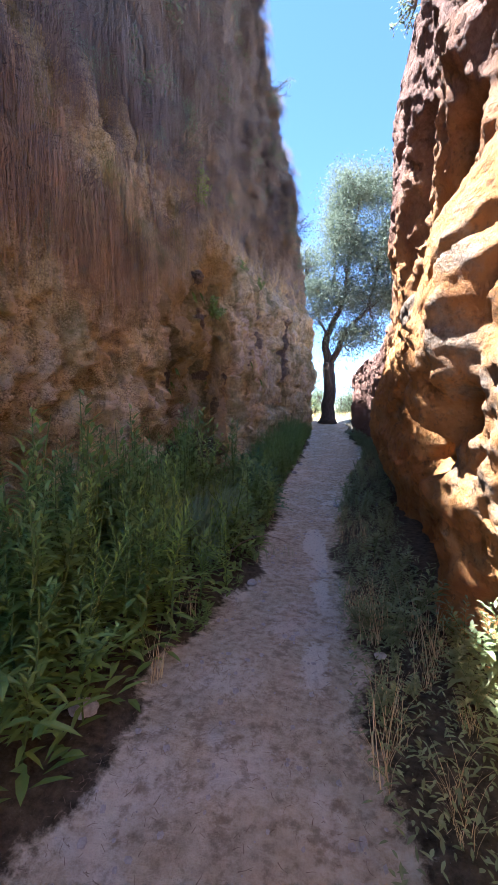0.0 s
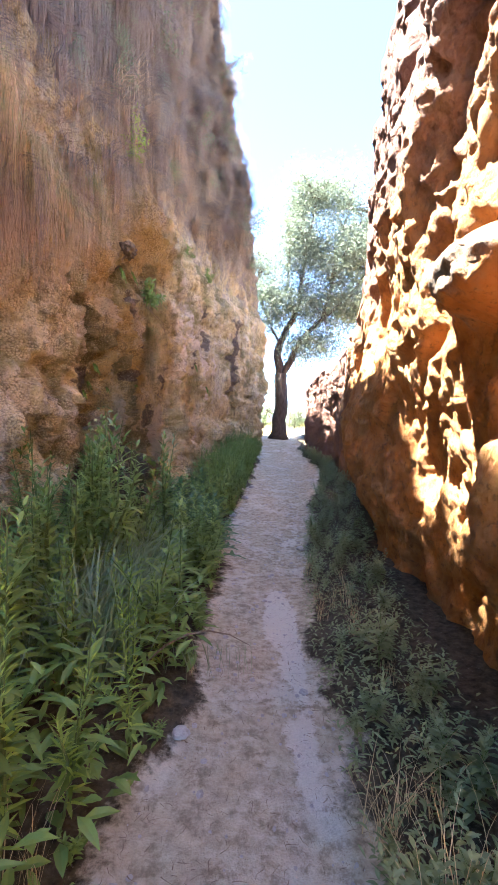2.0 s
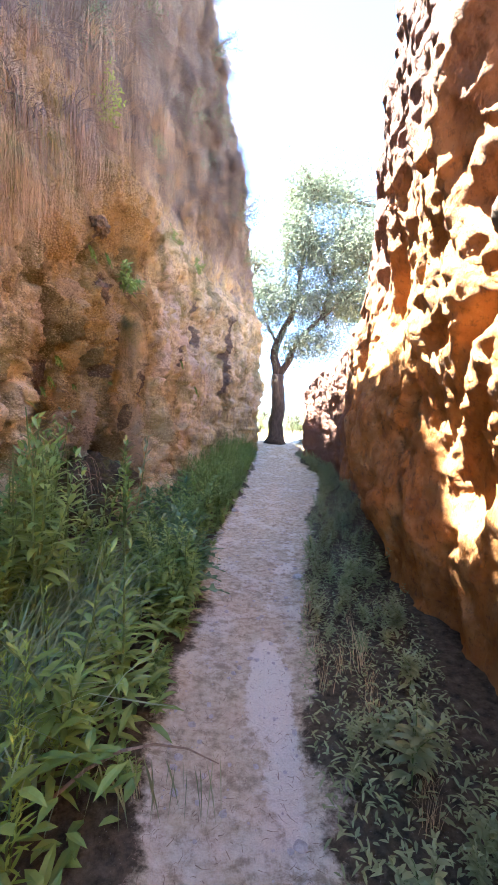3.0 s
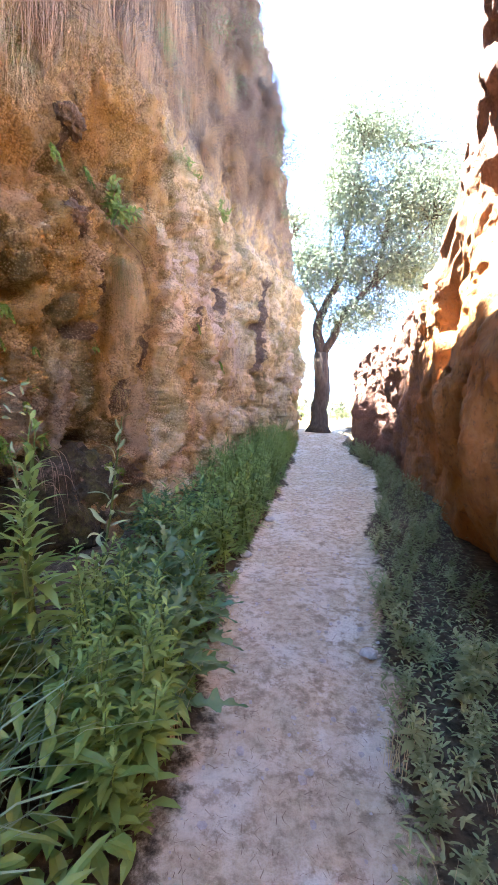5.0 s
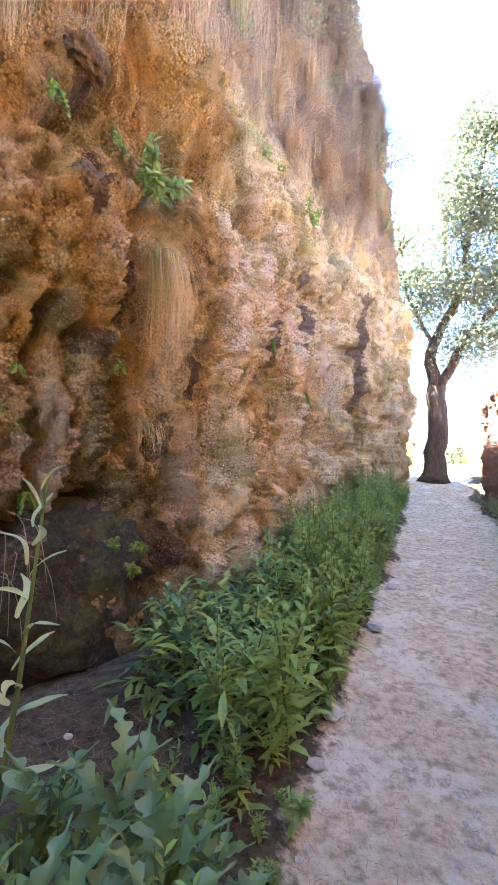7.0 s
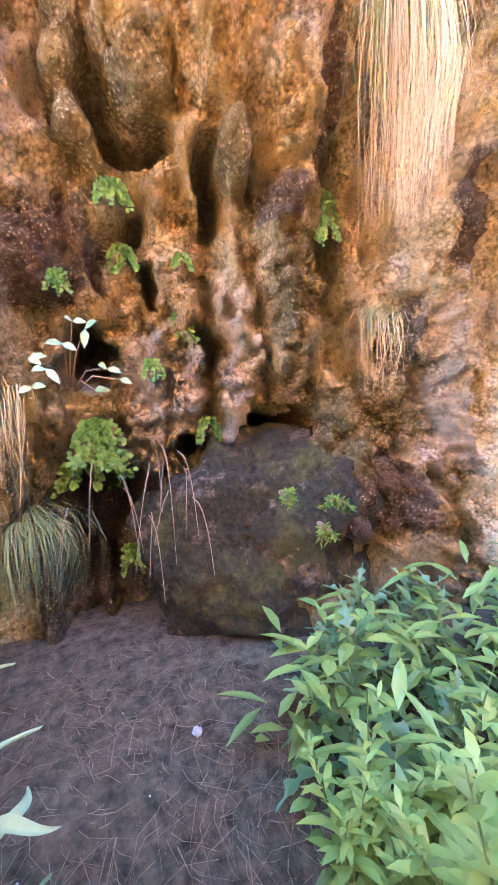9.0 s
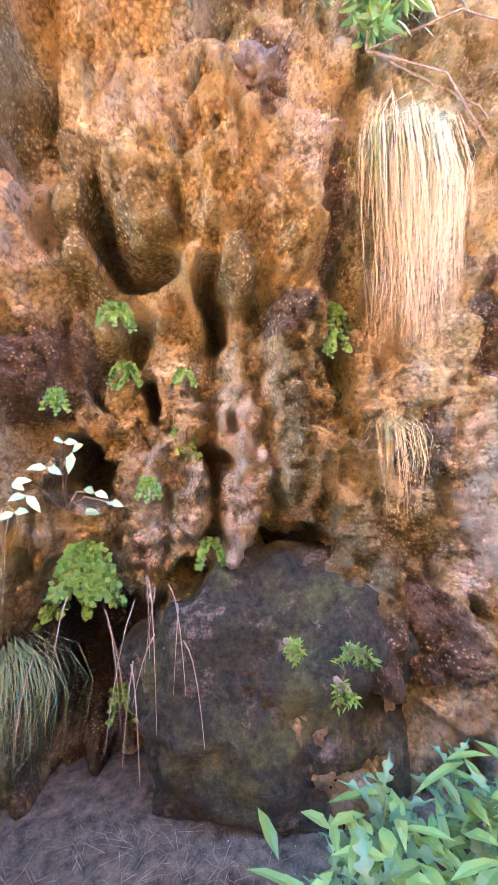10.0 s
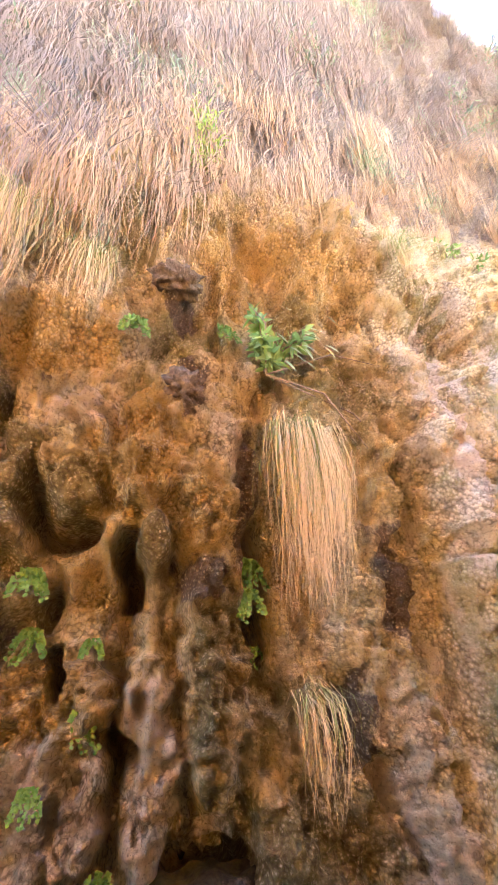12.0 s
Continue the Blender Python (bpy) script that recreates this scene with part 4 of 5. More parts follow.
pale = thistle(1.34, 22, "tall weed with pale felted leaves on a leaning stalk", PALE, 0.19, 0.0135, "pale_weed", "pale weeds", 1)
pale.matrix_basis = pose(-1.48, 6.91, gz(-1.48, 6.91), 6, 8, 20)
copy_thing(pale, pose(-1.75, 6.75, gz(-1.75, 6.75), -8, 3, 140) @ Matrix.Diagonal((0.85, 0.85, 0.85, 1)))

# a dry branch with drooping pods leans over the path
branch = thing("drooping_branch", "arching dry branch with hanging dark leaves", "plant", (-0.84, 4.0, gz(-0.84, 4.0) + 0.02))
s, f = Soup(), Soup()
arc = [Vector((0.62 * t, 0.12 * t, 0.10 + 0.62 * t - 0.55 * t * t)) for t in (0, 0.2, 0.4, 0.6, 0.8, 1)]
s.tube(arc, [0.008, 0.007, 0.006, 0.005, 0.004, 0.002], 5)
for i in range(22):
    p = arc[1].lerp(arc[-1], i / 21) + Vector((0, R.uniform(-0.05, 0.05), 0.03))
    f.leaf(p, (R.uniform(-0.3, 0.4), R.uniform(-0.4, 0.4), -0.7), (1, 0, 0.3), R.uniform(0.13, 0.24), 0.018, 0.3)
s.make("stem", TWIG, branch)
f.make("foliage", LOW, branch)


# ---- undergrowth, litter and stones ----
def fill_leaves(name, label, mat, count, area, size, height):
    s = Soup()
    while count:
        x, y, ok = area()
        if not ok:
            continue
        count -= 1
        a = R.uniform(0, math.tau)
        s.leaf((x, y, gz(x, y) + R.random() ** 1.5 * height), (math.cos(a), math.sin(a), R.uniform(-0.1, 1.0)), (0, 0, 1), size * R.uniform(0.5, 1.2), size * 0.24 * R.uniform(0.7, 1.2), 0.3)
    tagged(s.make(name, mat), label, "undergrowth", kind="stuff")


def west_band():
    y = R.uniform(0.4, 16)
    e = float(lerp_list(y, EDGE_WEST))
    x = e - 0.05 - R.random() * (2.0 if y < 6.6 else 1.0)
    return x, y, x > -2.9 + 0.1 * y * (y > 9) and not (6.7 < y < 7.75 and x < -0.9) and not (x > -0.85 and 6.4 < y < 7.9)


def east_band():
    y = R.uniform(1.0, 16)
    e, w = float(lerp_list(y, EDGE_EAST)), float(lerp_list(y, [(q[1], q[0]) for q in LINE_EAST[3:15]]))
    x = R.uniform(e - 0.04, max(w + 0.05, e + 0.3))
    return x, y, True


fill_leaves("undergrowth", "dense shaded undergrowth below the tall herbs", HERB, 9000, west_band, 0.17, 0.5)
fill_leaves("ground_cover", "low dusty plants below the sandstone", LOW, 11000, east_band, 0.055, 0.16)


def litter(name, label, count, area, length):
    s = Soup()
    while count:
        x, y, ok = area()
        if not ok:
            continue
        count -= 1
        a, L = R.uniform(0, math.tau), length * R.uniform(0.3, 1.2)
        z = gz(x, y) - 0.012
        s.ribbon([(x, y, z + 0.006), (x + 0.5 * L * math.cos(a), y + 0.5 * L * math.sin(a), z + R.uniform(0.004, 0.02)), (x + L * math.cos(a + 0.3), y + L * math.sin(a + 0.3), z + 0.004)], R.uniform(0.0015, 0.004), (-math.sin(a), math.cos(a), 0.2))
    tagged(s.make(name, TWIG), label, "litter", kind="stuff")


def on_path():
    y = R.uniform(0.7, 16)
    a, b = float(lerp_list(y, EDGE_WEST)), float(lerp_list(y, EDGE_EAST))
    x = a + (b - a) * R.betavariate(0.8, 0.8)
    return x, y, True


litter("straw_litter", "bits of straw and dead leaves on the path", 5200, on_path, 0.05)
litter("dead_stalks", "dead stalks and leaf litter on dark soil", 1900, lambda: (R.uniform(-2.3, -0.95), R.uniform(6.6, 7.95), True), 0.28)


def stones(name, label, count, area, low, high):
    s = Soup()
    while count:
        x, y, ok = area()
        if not ok:
            continue
        count -= 1
        r = low + (high - low) * R.random() ** 3
        s.blob((x, y, gz(x, y) - 0.02 + r * 0.25), (r * R.uniform(0.8, 1.3), r * R.uniform(0.8, 1.3), r * 0.6), R.uniform(0, 50), 0.4, 1, 1.2)
    tagged(s.make(name, STONE), label, "stones", kind="stuff")


stones("gravel", "pale grit and pebbles on the path", 1100, on_path, 0.004, 0.02)
stones("pebbles", "pale pebbles on the soil below the cliff", 170, lambda: (R.uniform(-2.2, -1.0), R.uniform(6.8, 7.9), True), 0.006, 0.026)
for x, y, r in ((-1.14, 1.85, 0.06), (-0.60, 8.35, 0.045), (-0.45, 9.55, 0.05), (-0.62, 7.95, 0.03), (-1.75, 7.55, 0.018), (0.36, 6.8, 0.04), (-0.55, 3.65, 0.035), (-0.35, 10.6, 0.04), (0.1, 4.0, 0.02), (0.42, 2.6, 0.03)):
    s = Soup()
    s.blob((x, y, gz(x, y) + r * 0.3), (r * 1.3, r, r * 0.7), x * 9 + y, 0.35, 3, 1.3)
    tagged(s.make("stone", STONE, shade=True), "pale angular stone lying on the dirt path", "stone", "loose stones")


# ---- hanging grass and plants on the west cliff ----
def strand(s, p, length, out, side, width):
    """One blade that leaves the rock, arches over and hangs."""
    sway = R.gauss(0, 0.05) * (0.4 + length)
    pts = [p, p + Vector((out * 0.45, side * 0.4, 0.14 * length)), p + Vector((out * 0.9, side * 0.9, 0.0)), p + Vector((out * 1.05, side * 1.1, -0.35 * length)), p + Vector((out, side * 1.0 + sway * 0.5, -0.7 * length)), p + Vector((out * 0.95, side * 0.8 + sway, -length))]
    s.ribbon(pts, width, Vector((-0.5 * side - 0.1, 1, 0)))


def tussock(s, p, length, fan, count, width, root=0.05, slant=0.0):
    for i in range(count):
        strand(s, p + Vector((-0.03, R.gauss(0, root), R.gauss(0, 0.03))), length * (0.3 + 0.8 * R.random() ** 0.7), R.uniform(0.04, 0.3) * (0.5 + length), fan * R.gauss(0, 0.55) + slant * length, width * R.uniform(0.6, 1.3))


def tuft(y, z, length, fan, count, width=0.0045, mat=STRAW, label="tuft of long dry grass hanging from the cliff", crown=True, root=0.05):
    p, n = wall_at(wall_west, y, z)
    ob = thing("hanging_grass", label, "grass", tuple(p), "hanging grass tufts")
    s = Soup()
    tussock(s, Vector((0, 0, 0)), length, fan, count, width, root)
    s.make("dry_blades", mat, ob)
    if crown:
        g = Soup()
        tussock(g, Vector((0.04, 0, 0.04)), length * 0.6, fan * 1.25, count // 2, width, root)
        g.make("green_blades", FRESH, ob, "short green blades at the root")
    return ob


tuft(8.68, 3.0, 0.88, 0.15, 430, 0.0045, label="large tuft of golden dry grass hanging from a cleft")
for y, z, length, fan, count in ((6.9, 4.4, 0.75, 0.2, 260), (7.42, 4.25, 0.55, 0.13, 110), (10.1, 3.45, 0.6, 0.26, 200), (8.72, 1.70, 0.4, 0.08, 60), (6.3, 3.9, 0.9, 0.35, 300), (6.65, 4.3, 0.8, 0.3, 260),
                                 (5.6, 4.0, 1.0, 0.4, 300), (4.7, 3.9, 0.9, 0.4, 300), (5.1, 4.4, 0.9, 0.4, 260), (9.6, 4.7, 0.5, 0.22, 140), (11.2, 4.3, 0.5, 0.24, 140), (12.4, 3.5, 0.4, 0.24, 90), (10.4, 2.3, 0.4, 0.12, 70), (6.9, 1.32, 0.55, 0.07, 50)):
    tuft(y, z, length, fan, count)
tuft(6.93, 0.66, 0.5, 0.24, 260, 0.004, BLADE, "grey-green fountain grass at the cliff's foot", False)

FRINGE = [(2, 3.2), (5.5, 3.3), (6.6, 3.8), (7.5, 4.6), (8.0, 5.6), (9, 5.5), (11, 6.0), (14, 6.8), (15.5, 7.0)]


def thatch(name, label, mat, clumps, low_band, high_band, length, width, per):
    s = Soup()
    while clumps:
        y = R.uniform(2.6, 15.6)
        z = float(lerp_list(y, FRINGE)) + low_band + (high_band - low_band) * R.random()
        if z > float(lerp_list(y, TOP_WEST)) + 0.1:
            continue
        k = float(perlin(y * 0.9, z * 0.7, 44.0))
        if k < R.uniform(-0.7, 0.05):
            continue
        clumps -= 1
        p, n = wall_at(wall_west, y, z)
        tussock(s, p, length * R.uniform(0.6, 1.25), 0.28 * R.uniform(0.6, 1.5), per, width, 0.09, R.uniform(-0.35, 0.1))
    tagged(s.make(name, mat), label, "grass", kind="stuff")


thatch("hanging_straw", "fringe of straw-coloured grass tussocks draping the cliff", TAN, 110, -0.1, 1.6, 0.85, 0.008, 75)
thatch("dry_thatch", "grey dry grass tussocks matting the upper cliff", THATCH, 620, 0.4, 9.0, 0.85, 0.008, 75)
thatch("green_turf", "green grass among the dry thatch on the cliff", BLADE, 90, 0.2, 6.5, 0.4, 0.009, 40)


def cliff_shrub(name, p, size, count, mat, label, leaf=0.07, category="shrub", group="shrubs on the cliff", droop=0.0):
    ob = thing(name, label, category, tuple(p), group)
    tw, s = Soup(), Soup()
    for i in range(max(5, count // 40)):
        d = unit()
        d = Vector((abs(d.x) * 0.9 + 0.2, d.y, d.z * 0.7 + 0.35 - droop))
        tip = Vector((d.x * size[0], d.y * size[1], d.z * size[2]))
        mid = tip * 0.5 + Vector((0, 0, 0.1 * size[2]))
        tw.tube([Vector((-0.05, 0, 0)), mid, tip], [0.012, 0.008, 0.003], 4)
        for j in range(40):
            t = 0.25 + 0.75 * R.random()
            q = Vector((-0.05, 0, 0)).lerp(mid, t * 2) if t < 0.5 else mid.lerp(tip, t * 2 - 1)
            s.leaf(q + unit() * 0.09 * max(size), unit() + Vector((0.2, 0, 0.3)), unit(), leaf * R.uniform(0.6, 1.3), leaf * 0.32, 0.2)
    tw.make("branchwork", TWIG, ob)
    s.make("foliage", mat, ob)
    return ob


for y, z, size, count, mat in ((8.05, 5.6, (0.3, 0.22, 0.7), 320, BRIGHT), (8.05, 6.6, (0.35, 0.3, 0.8), 360, SHRUB), (14.5, 7.6, (0.8, 0.7, 0.6), 600, SHRUB), (15.2, 6.6, (0.6, 0.5, 0.6), 400, SHRUB),
                               (13.2, 9.2, (0.7, 0.7, 0.7), 500, SHRUB), (11.8, 8.4, (0.6, 0.7, 0.6), 450, SHRUB), (9.8, 8.6, (0.6, 0.8, 0.7), 500, SHRUB), (6.2, 6.4, (0.5, 0.6, 0.6), 420, SHRUB),
                               (4.6, 7.2, (0.6, 0.8, 0.8), 480, SHRUB), (10.6, 5.2, (0.25, 0.3, 0.3), 160, HERB), (7.2, 8.4, (0.6, 0.7, 0.7), 460, SHRUB), (11.6, 5.0, (0.2, 0.25, 0.3), 140, HERB), (12.9, 10.8, (0.8, 0.7, 0.7), 450, SHRUB)):
    cliff_shrub("shrub", wall_at(wall_west, y, z)[0], size, count, mat, "dusty green shrub growing out of the cliff")
p, n = wall_at(wall_east, 5.3, 6.0)
cliff_shrub("shrub", p + Vector((0.05, 0, 0.15)), (-0.4, 0.45, 0.45), 320, SHRUB, "small dark shrub on the sandstone rim")

# the plant with pale leaves and bare runners in the cleft, small rosettes and ferns
p = Vector((-2.36, 8.55, 3.46))
ivy = cliff_shrub("cleft_plant", p + Vector((0.2, 0, 0.06)), (0.24, 0.3, 0.32), 220, HERB, "green plant with broad pale leaves in a cleft", 0.11, "plant", "cliff plants")
pl, ru = Soup(), Soup()
for i in range(16):
    pl.leaf(Vector((R.uniform(0.12, 0.3), R.uniform(-0.05, 0.28), R.uniform(-0.1, 0.3))), (R.uniform(0, 0.5), R.uniform(-0.2, 1), -0.3), (1, 0, 0.6), 0.10, 0.035, 0.2)
for d in ((0.28, 0.62, 0.02), (0.25, 0.85, -0.75), (0.22, -0.25, 0.25), (0.3, 0.42, -0.62)):
    e = Vector(d)
    ru.tube([Vector((0.05, -0.05, -0.1)), e * 0.5 + Vector((0.1, 0, 0.02)), e], [0.006, 0.005, 0.002], 5)
pl.make("pale_leaves", PALE, ivy, "pale grey-green leaves")
ru.make("runners", TWIG, ivy, "bare thin runners")


def fern(y, z, size, count, mat=FERN, label="bright maidenhair fern on the wet rock"):
    p, n = wall_at(wall_west, y, z)
    ob = thing("fern", label, "fern", tuple(p + Vector((0.01, 0, 0))), "ferns on the cliff")
    st, s = Soup(), Soup()
    for i in range(count):
        a, L = R.uniform(-1.3, 1.3), size * R.uniform(0.6, 1.1)
        pts = [Vector((0.5 * L * t + 0.06, L * 0.7 * math.sin(a) * t, L * (0.22 * t - 1.15 * t * t))) for t in (0, 0.33, 0.66, 1)]
        st.ribbon(pts, 0.003, (0, 1, 0.2))
        for k in range(46):
            t = 0.2 + 0.8 * R.random()
            q = pts[int(min(t, 0.99) * 3)].lerp(pts[int(min(t, 0.99) * 3) + 1], (t * 3) % 1)
            d = Vector((R.uniform(0.1, 0.6), R.uniform(-1, 1), R.uniform(-0.7, 0.5)))
            s.chip(q + d * 0.12 * L * (1.1 - t), d, (1, 0, 0.4), 0.11 * size + 0.005, 0.09 * size + 0.005)
    st.make("stalk_mass", TWIG, ob)
    s.make("fronds", mat, ob)


for y, z, size, count in ((7.32, 1.2, 0.24, 12), (7.25, 0.98, 0.2, 10), (7.4, 1.05, 0.18, 8), (7.55, 0.75, 0.18, 8), (7.48, 0.45, 0.16, 7), (7.45, 2.3, 0.16, 8), (7.5, 2.05, 0.15, 7), (7.72, 1.72, 0.15, 7), (7.75, 2.0, 0.1, 5),
                          (8.5, 2.38, 0.18, 9), (8.45, 2.2, 0.15, 7), (7.88, 1.2, 0.14, 6), (7.58, 1.5, 0.1, 5), (8.3, 3.9, 0.16, 7), (7.75, 3.75, 0.2, 8), (8.55, 1.95, 0.1, 5), (7.2, 1.9, 0.12, 5), (9.9, 2.7, 0.16, 6), (10.8, 3.1, 0.2, 7), (11.3, 2.4, 0.2, 7)):
    fern(y, z, size, count)
for y, z, size in ((8.3, 0.86, 0.12), (8.24, 0.74, 0.08), (8.03, 0.92, 0.05)):
    ob = cliff_shrub("boulder_weed", Vector((-1.93, y, z)), (0.06, size * 0.7, size), 60, FERN, "small yellow-green weed rooted on the boulder", 0.03, "plant", "weeds on the boulder", 0.5)

p, n = wall_at(wall_west, 7.22, 1.36)
sprig = thing("pale_leaved_plant", "plant with silvery leaves in a dark hole of the cliff", "plant", tuple(p), "cliff plants")
tw, s = Soup(), Soup()
for dy, dz in ((-0.16, 0.14), (-0.10, 0.10), (-0.16, 0.02), (0.02, 0.30), (0.06, 0.26), (0.14, 0.10), (0.20, 0.05), (-0.03, 0.20), (0.10, 0.0)):
    tip = Vector((R.uniform(0.2, 0.42), dy, dz))
    tw.tube([Vector((-0.1, 0, -0.05)), tip * 0.5 + Vector((0.02, 0, 0.04)), tip], [0.005, 0.004, 0.002], 4)
    for k in range(2):
        s.leaf(tip, (R.uniform(0.1, 0.5), R.uniform(-1, 1), R.uniform(-0.4, 0.3)), (1, 0, 0.7), R.uniform(0.06, 0.09), 0.035, 0.2)
tw.make("branchwork", TWIG, sprig)
s.make("foliage", PALE, sprig)

stalks = thing("hanging_stalks", "bare dead stalks and rootlets hanging from the rock", "plant", (-2.2, 7.45, 1.0), "")
s = Soup()
for i in range(14):
    q = Vector((R.uniform(-0.25, 0.0), R.uniform(-0.3, 0.25), R.uniform(-0.2, 0.15)))
    out, side, drop = R.uniform(0.08, 0.2), R.uniform(-0.12, 0.12), R.uniform(0.2, 0.5)
    s.tube([q + Vector((out * t ** 0.5, side * t, -drop * t * t)) for t in (0, 0.15, 0.35, 0.6, 0.8, 1)], [0.003, 0.0028, 0.0026, 0.0022, 0.0018, 0.001], 4)
tagged(s.make("stalk_mass", TWIG, stalks), kind="stuff")


# ---- trees ----
def tree(name, at, limbs, clumps, leaf, per_clump, label, group="", trunk_r=0.3, mat=OLIVE, category="tree", clump_r=0.55, seed=3):
    """limbs: lists of points from the trunk's foot; clumps: (centre, size) lobes of the crown."""
    q = random.Random(seed)
    ob = thing(name, label, category, at, group)
    for i, (pts, r0, r1) in enumerate(limbs):
        s = Soup()
        fine = []
        for a, b in zip(pts, pts[1:]):
            fine += [Vector(a).lerp(Vector(b), t) + Vector((q.uniform(-1, 1), q.uniform(-1, 1), 0)) * 0.04 for t in (0, 0.33, 0.67)]
        fine.append(Vector(pts[-1]))
        n = len(fine) - 1
        radii = [r0 + (r1 - r0) * (k / n) ** 0.8 for k in range(n + 1)]
        if i == 0:
            radii[0] *= 1.55
            radii[1] *= 1.12
        s.tube(fine, radii, 10)
        s.make("trunk" if i == 0 else "limb", BARK, ob, shade=True)
    crown, twigs = Soup(), Soup()
    tips = [Vector(p) for pts, r0, r1 in limbs[1:] for p in pts[1:]]
    for centre, size, weight in clumps:
        for k in range(weight):
            while True:
                v = Vector((q.uniform(-1, 1), q.uniform(-1, 1), q.uniform(-1, 1)))
                if 0.35 < v.length < 1:
                    break
            c = Vector(centre) + Vector((v.x * size[0], v.y * size[1], v.z * size[2]))
            near = min(tips, key=lambda p: (p - c).length)
            twigs.tube([near, near.lerp(c, 0.5) + Vector((0, 0, 0.12)), c], [0.03, 0.018, 0.006], 4)
            for j in range(per_clump):
                o = Vector((q.gauss(0, 1), q.gauss(0, 1), q.gauss(0, 0.75))) * clump_r * 0.5
                d = Vector((q.gauss(0, 0.6), q.gauss(0, 0.6), -0.35 + q.gauss(0, 0.6)))
                f = Vector((q.uniform(-1, 1), q.uniform(-1, 1), q.uniform(-1, 1)))
                crown.chip(c + o - Vector((0, 0, 0.25 * o.length)), d, f, leaf * q.uniform(0.6, 1.3), leaf * 0.34)
    tagged(twigs.make("branchwork", BARK, ob), kind="stuff")
    crown.make("crown", mat, ob)
    return ob


T0 = (0.52, 17.8, gz(0.52, 17.8) - 0.05)
tree("tree", T0,
     [([(0.0, 0, 0), (0.03, 0, 0.8), (0.08, 0.0, 1.7), (0.05, 0, 2.55)], 0.29, 0.24),
      ([(0.05, 0, 2.45), (-0.12, 0.1, 3.2), (0.05, 0.2, 4.0), (0.55, 0.2, 4.9), (0.75, 0.2, 6.0), (0.95, 0, 7.6), (1.2, 0, 9.2)], 0.2, 0.035),
      ([(0.06, 0, 2.5), (0.45, -0.1, 3.2), (0.8, -0.1, 3.9), (1.6, -0.2, 4.7), (2.5, 0, 5.5), (3.3, 0.1, 6.6)], 0.15, 0.03),
      ([(0.02, 0.1, 3.6), (-0.45, 0.2, 4.6), (-0.8, 0.1, 5.5), (-0.95, 0, 6.2)], 0.07, 0.015),
      ([(0.55, 0.2, 4.9), (0.3, 0.4, 6.0), (0.25, 0.4, 7.6), (0.5, 0.3, 8.9)], 0.08, 0.02),
      ([(1.6, -0.2, 4.7), (1.9, 0.2, 6.2), (2.3, 0.2, 8.2), (2.5, 0.2, 9.0)], 0.08, 0.02)],
     [((0.9, 0, 9.5), (0.85, 0.9, 1.0), 34), ((2.2, 0, 9.5), (0.9, 0.9, 1.0), 32), ((0.35, 0, 8.5), (0.7, 0.9, 0.9), 20), ((0.55, 0, 7.4), (0.85, 1.0, 1.0), 34), ((1.9, 0, 7.2), (1.2, 1.1, 1.1), 48),
      ((3.2, 0, 7.4), (1.0, 1.0, 1.1), 34), ((-0.75, 0, 6.3), (0.6, 0.6, 1.0), 22), ((3.8, 0, 8.2), (0.7, 0.8, 0.9), 18), ((0.2, 0, 5.5), (0.9, 0.8, 0.8), 26), ((1.5, 0, 5.3), (1.1, 0.9, 0.8), 34), ((2.8, 0, 5.3), (0.9, 0.9, 0.9), 26),
      ((-0.55, 0, 4.6), (0.35, 0.4, 0.6), 7), ((0.8, -0.1, 3.7), (0.6, 0.5, 0.5), 14), ((1.7, -0.1, 3.9), (0.7, 0.5, 0.5), 12)],
     0.115, 215, "tall silver-green tree with a forked dark trunk", clump_r=0.68, seed=5)
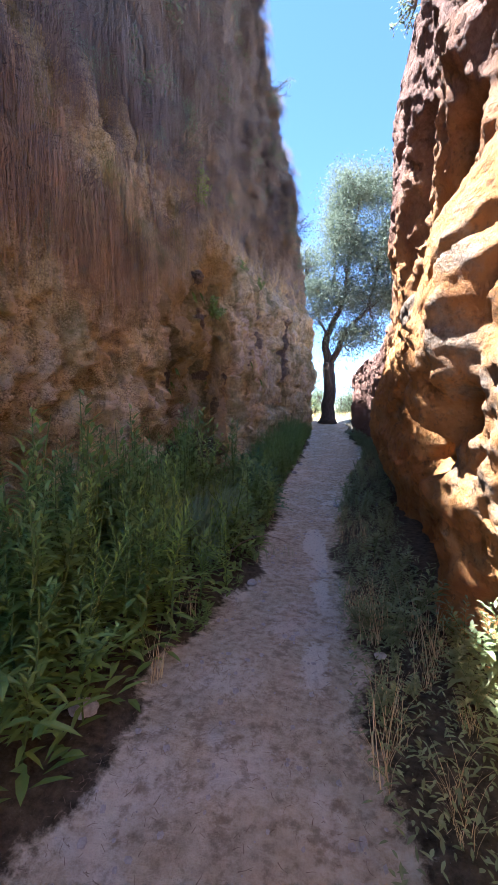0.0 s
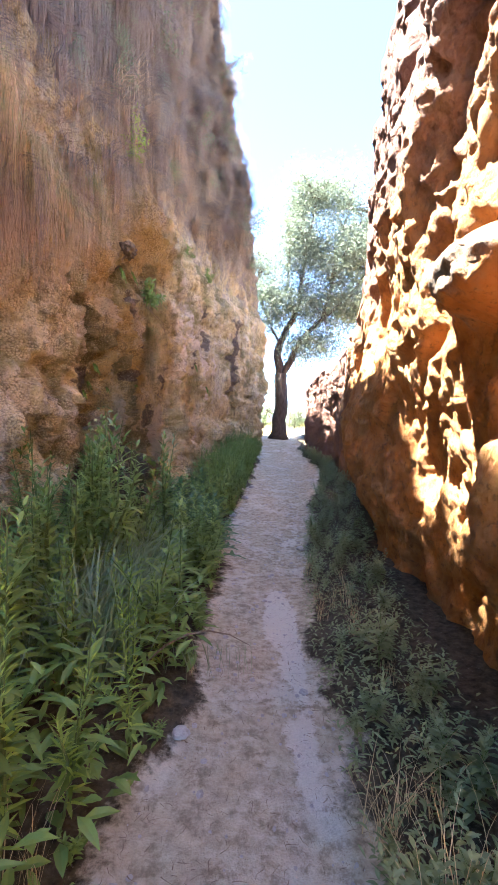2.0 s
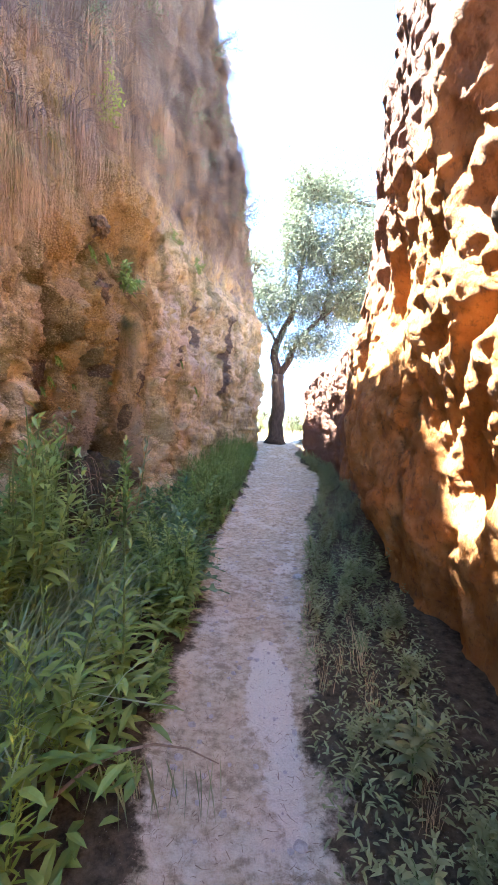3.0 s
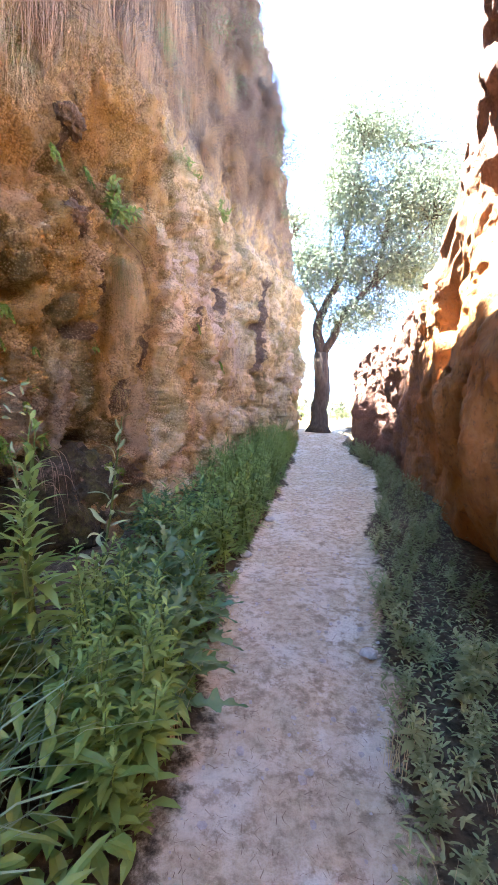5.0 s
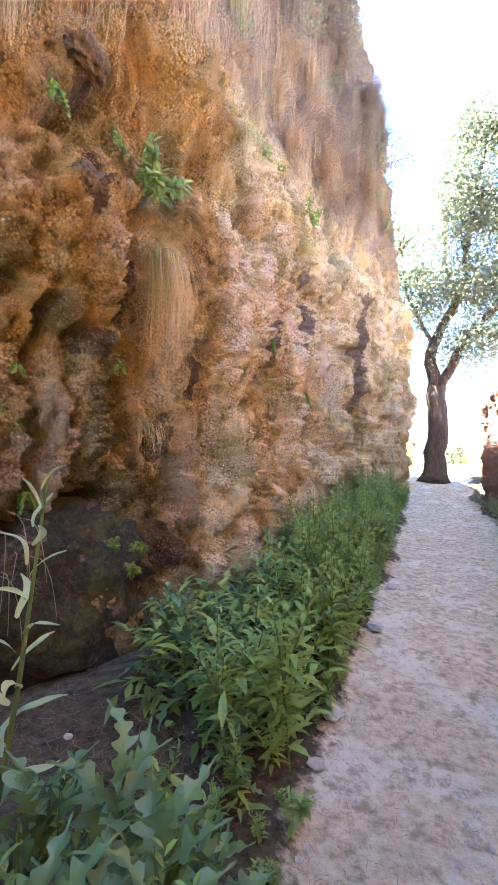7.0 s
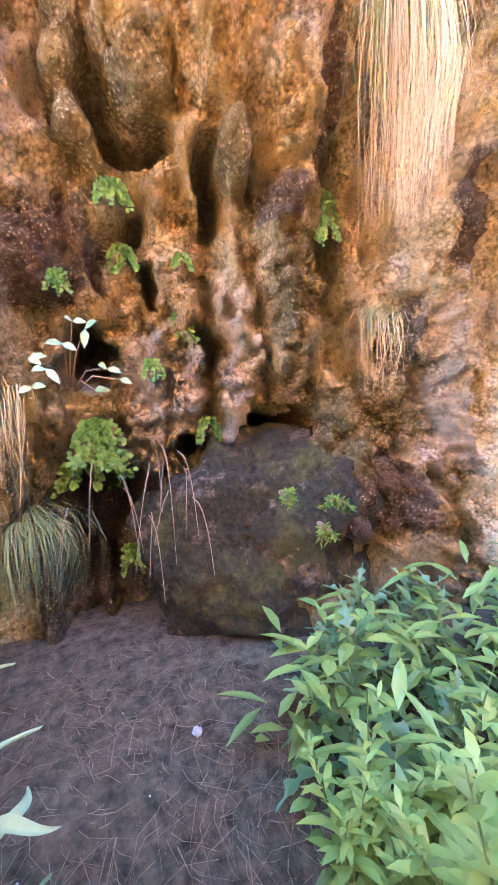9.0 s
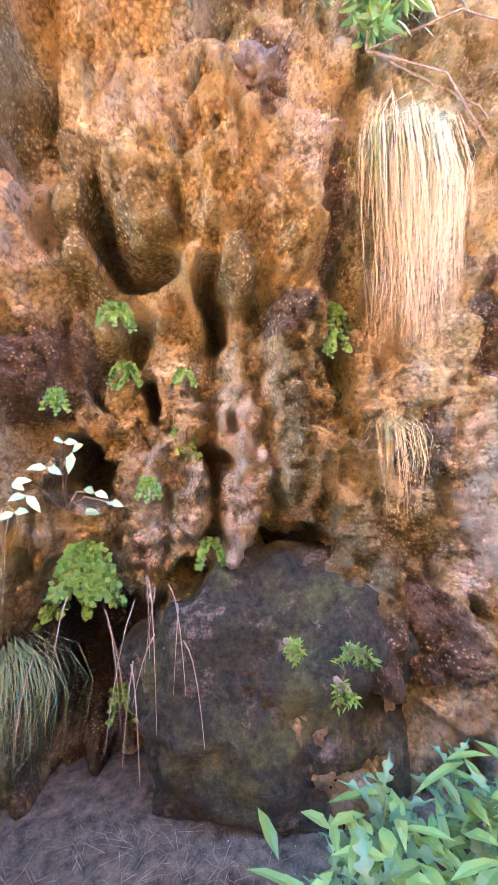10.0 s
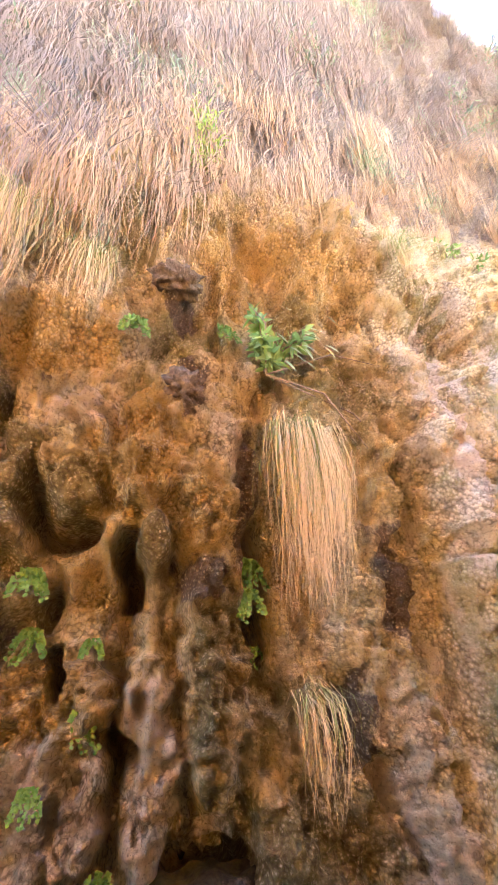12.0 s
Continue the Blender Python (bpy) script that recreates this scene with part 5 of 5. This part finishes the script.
tree("tree", (4.9, 20.5, gz(4.9, 20.5) - 0.05),
     [([(0, 0, 0), (0.05, 0, 1.5), (0.1, 0, 3.2)], 0.24, 0.18), ([(0.1, 0, 3.1), (-0.3, 0, 5), (-0.2, 0, 7.5)], 0.13, 0.03), ([(0.1, 0, 3.1), (0.9, 0.2, 5), (1.2, 0.2, 7.2)], 0.12, 0.03)],
     [((-0.4, 0, 8.6), (0.9, 0.9, 1.4), 40), ((0.9, 0, 7.6), (1.1, 1.0, 1.4), 40), ((-0.7, 0, 6.2), (1.0, 0.9, 1.2), 34), ((1.0, 0, 5.6), (1.1, 1.0, 1.0), 30)],
     0.11, 150, "silver-green tree standing behind the sandstone cliff", clump_r=0.8, seed=9)

for k, (x, y, h, w) in enumerate(((-1.5, 25, 1.7, 1.0), (0.0, 29, 2.0, 1.0), (1.9, 27, 1.6, 1.0), (3.4, 31, 2.2, 1.4), (-3.6, 33, 2.4, 1.6), (-7, 45, 4.5, 3.0), (-1.0, 52, 5.0, 3.2), (5.5, 55, 5.2, 3.4), (12, 50, 5.0, 3.2), (-15, 60, 6, 4), (20, 62, 6, 4))):
    tree("bush", (x, y, gz(x, y) - 0.05), [([(0, 0, 0), (0.05, 0, 0.3 * h)], 0.06 * h, 0.04 * h), ([(0.05, 0, 0.3 * h), (-0.2 * w, 0, 0.6 * h)], 0.03 * h, 0.01), ([(0.05, 0, 0.3 * h), (0.25 * w, 0, 0.65 * h)], 0.03 * h, 0.01)],
         [((-0.3 * w, 0, 0.55 * h), (0.6 * w, 0.6 * w, 0.42 * h), 16), ((0.35 * w, 0, 0.6 * h), (0.6 * w, 0.6 * w, 0.40 * h), 16), ((0, 0, 0.3 * h), (0.9 * w, 0.8 * w, 0.25 * h), 14)],
         0.10 + 0.035 * h, 60, "green bush on the dry field beyond the cliffs", "bushes on the field", mat=SHRUB if k % 2 else OLIVE, category="bush", clump_r=0.32 * w, seed=20 + k)

field = Soup()
for i in range(5000):
    y = 18.8 + 22 * R.random() ** 1.6
    x = R.uniform(-3, 4) * (0.6 + y / 20)
    if abs(x - 0.5) < 0.5 and y < 19.5 or x < -0.9 and y < 24:
        continue
    z, L = gz(x, y), R.uniform(0.15, 0.4)
    a = R.uniform(0, math.tau)
    field.ribbon([(x, y, z - 0.02), (x + 0.05 * math.cos(a), y + 0.05 * math.sin(a), z + L * 0.6), (x + 0.15 * math.cos(a), y + 0.15 * math.sin(a), z + L)], 0.012, (1, 0.3, 0))
tagged(field.make("field_grass", STRAW), "dry yellow grass on the field beyond", "grass", kind="stuff")
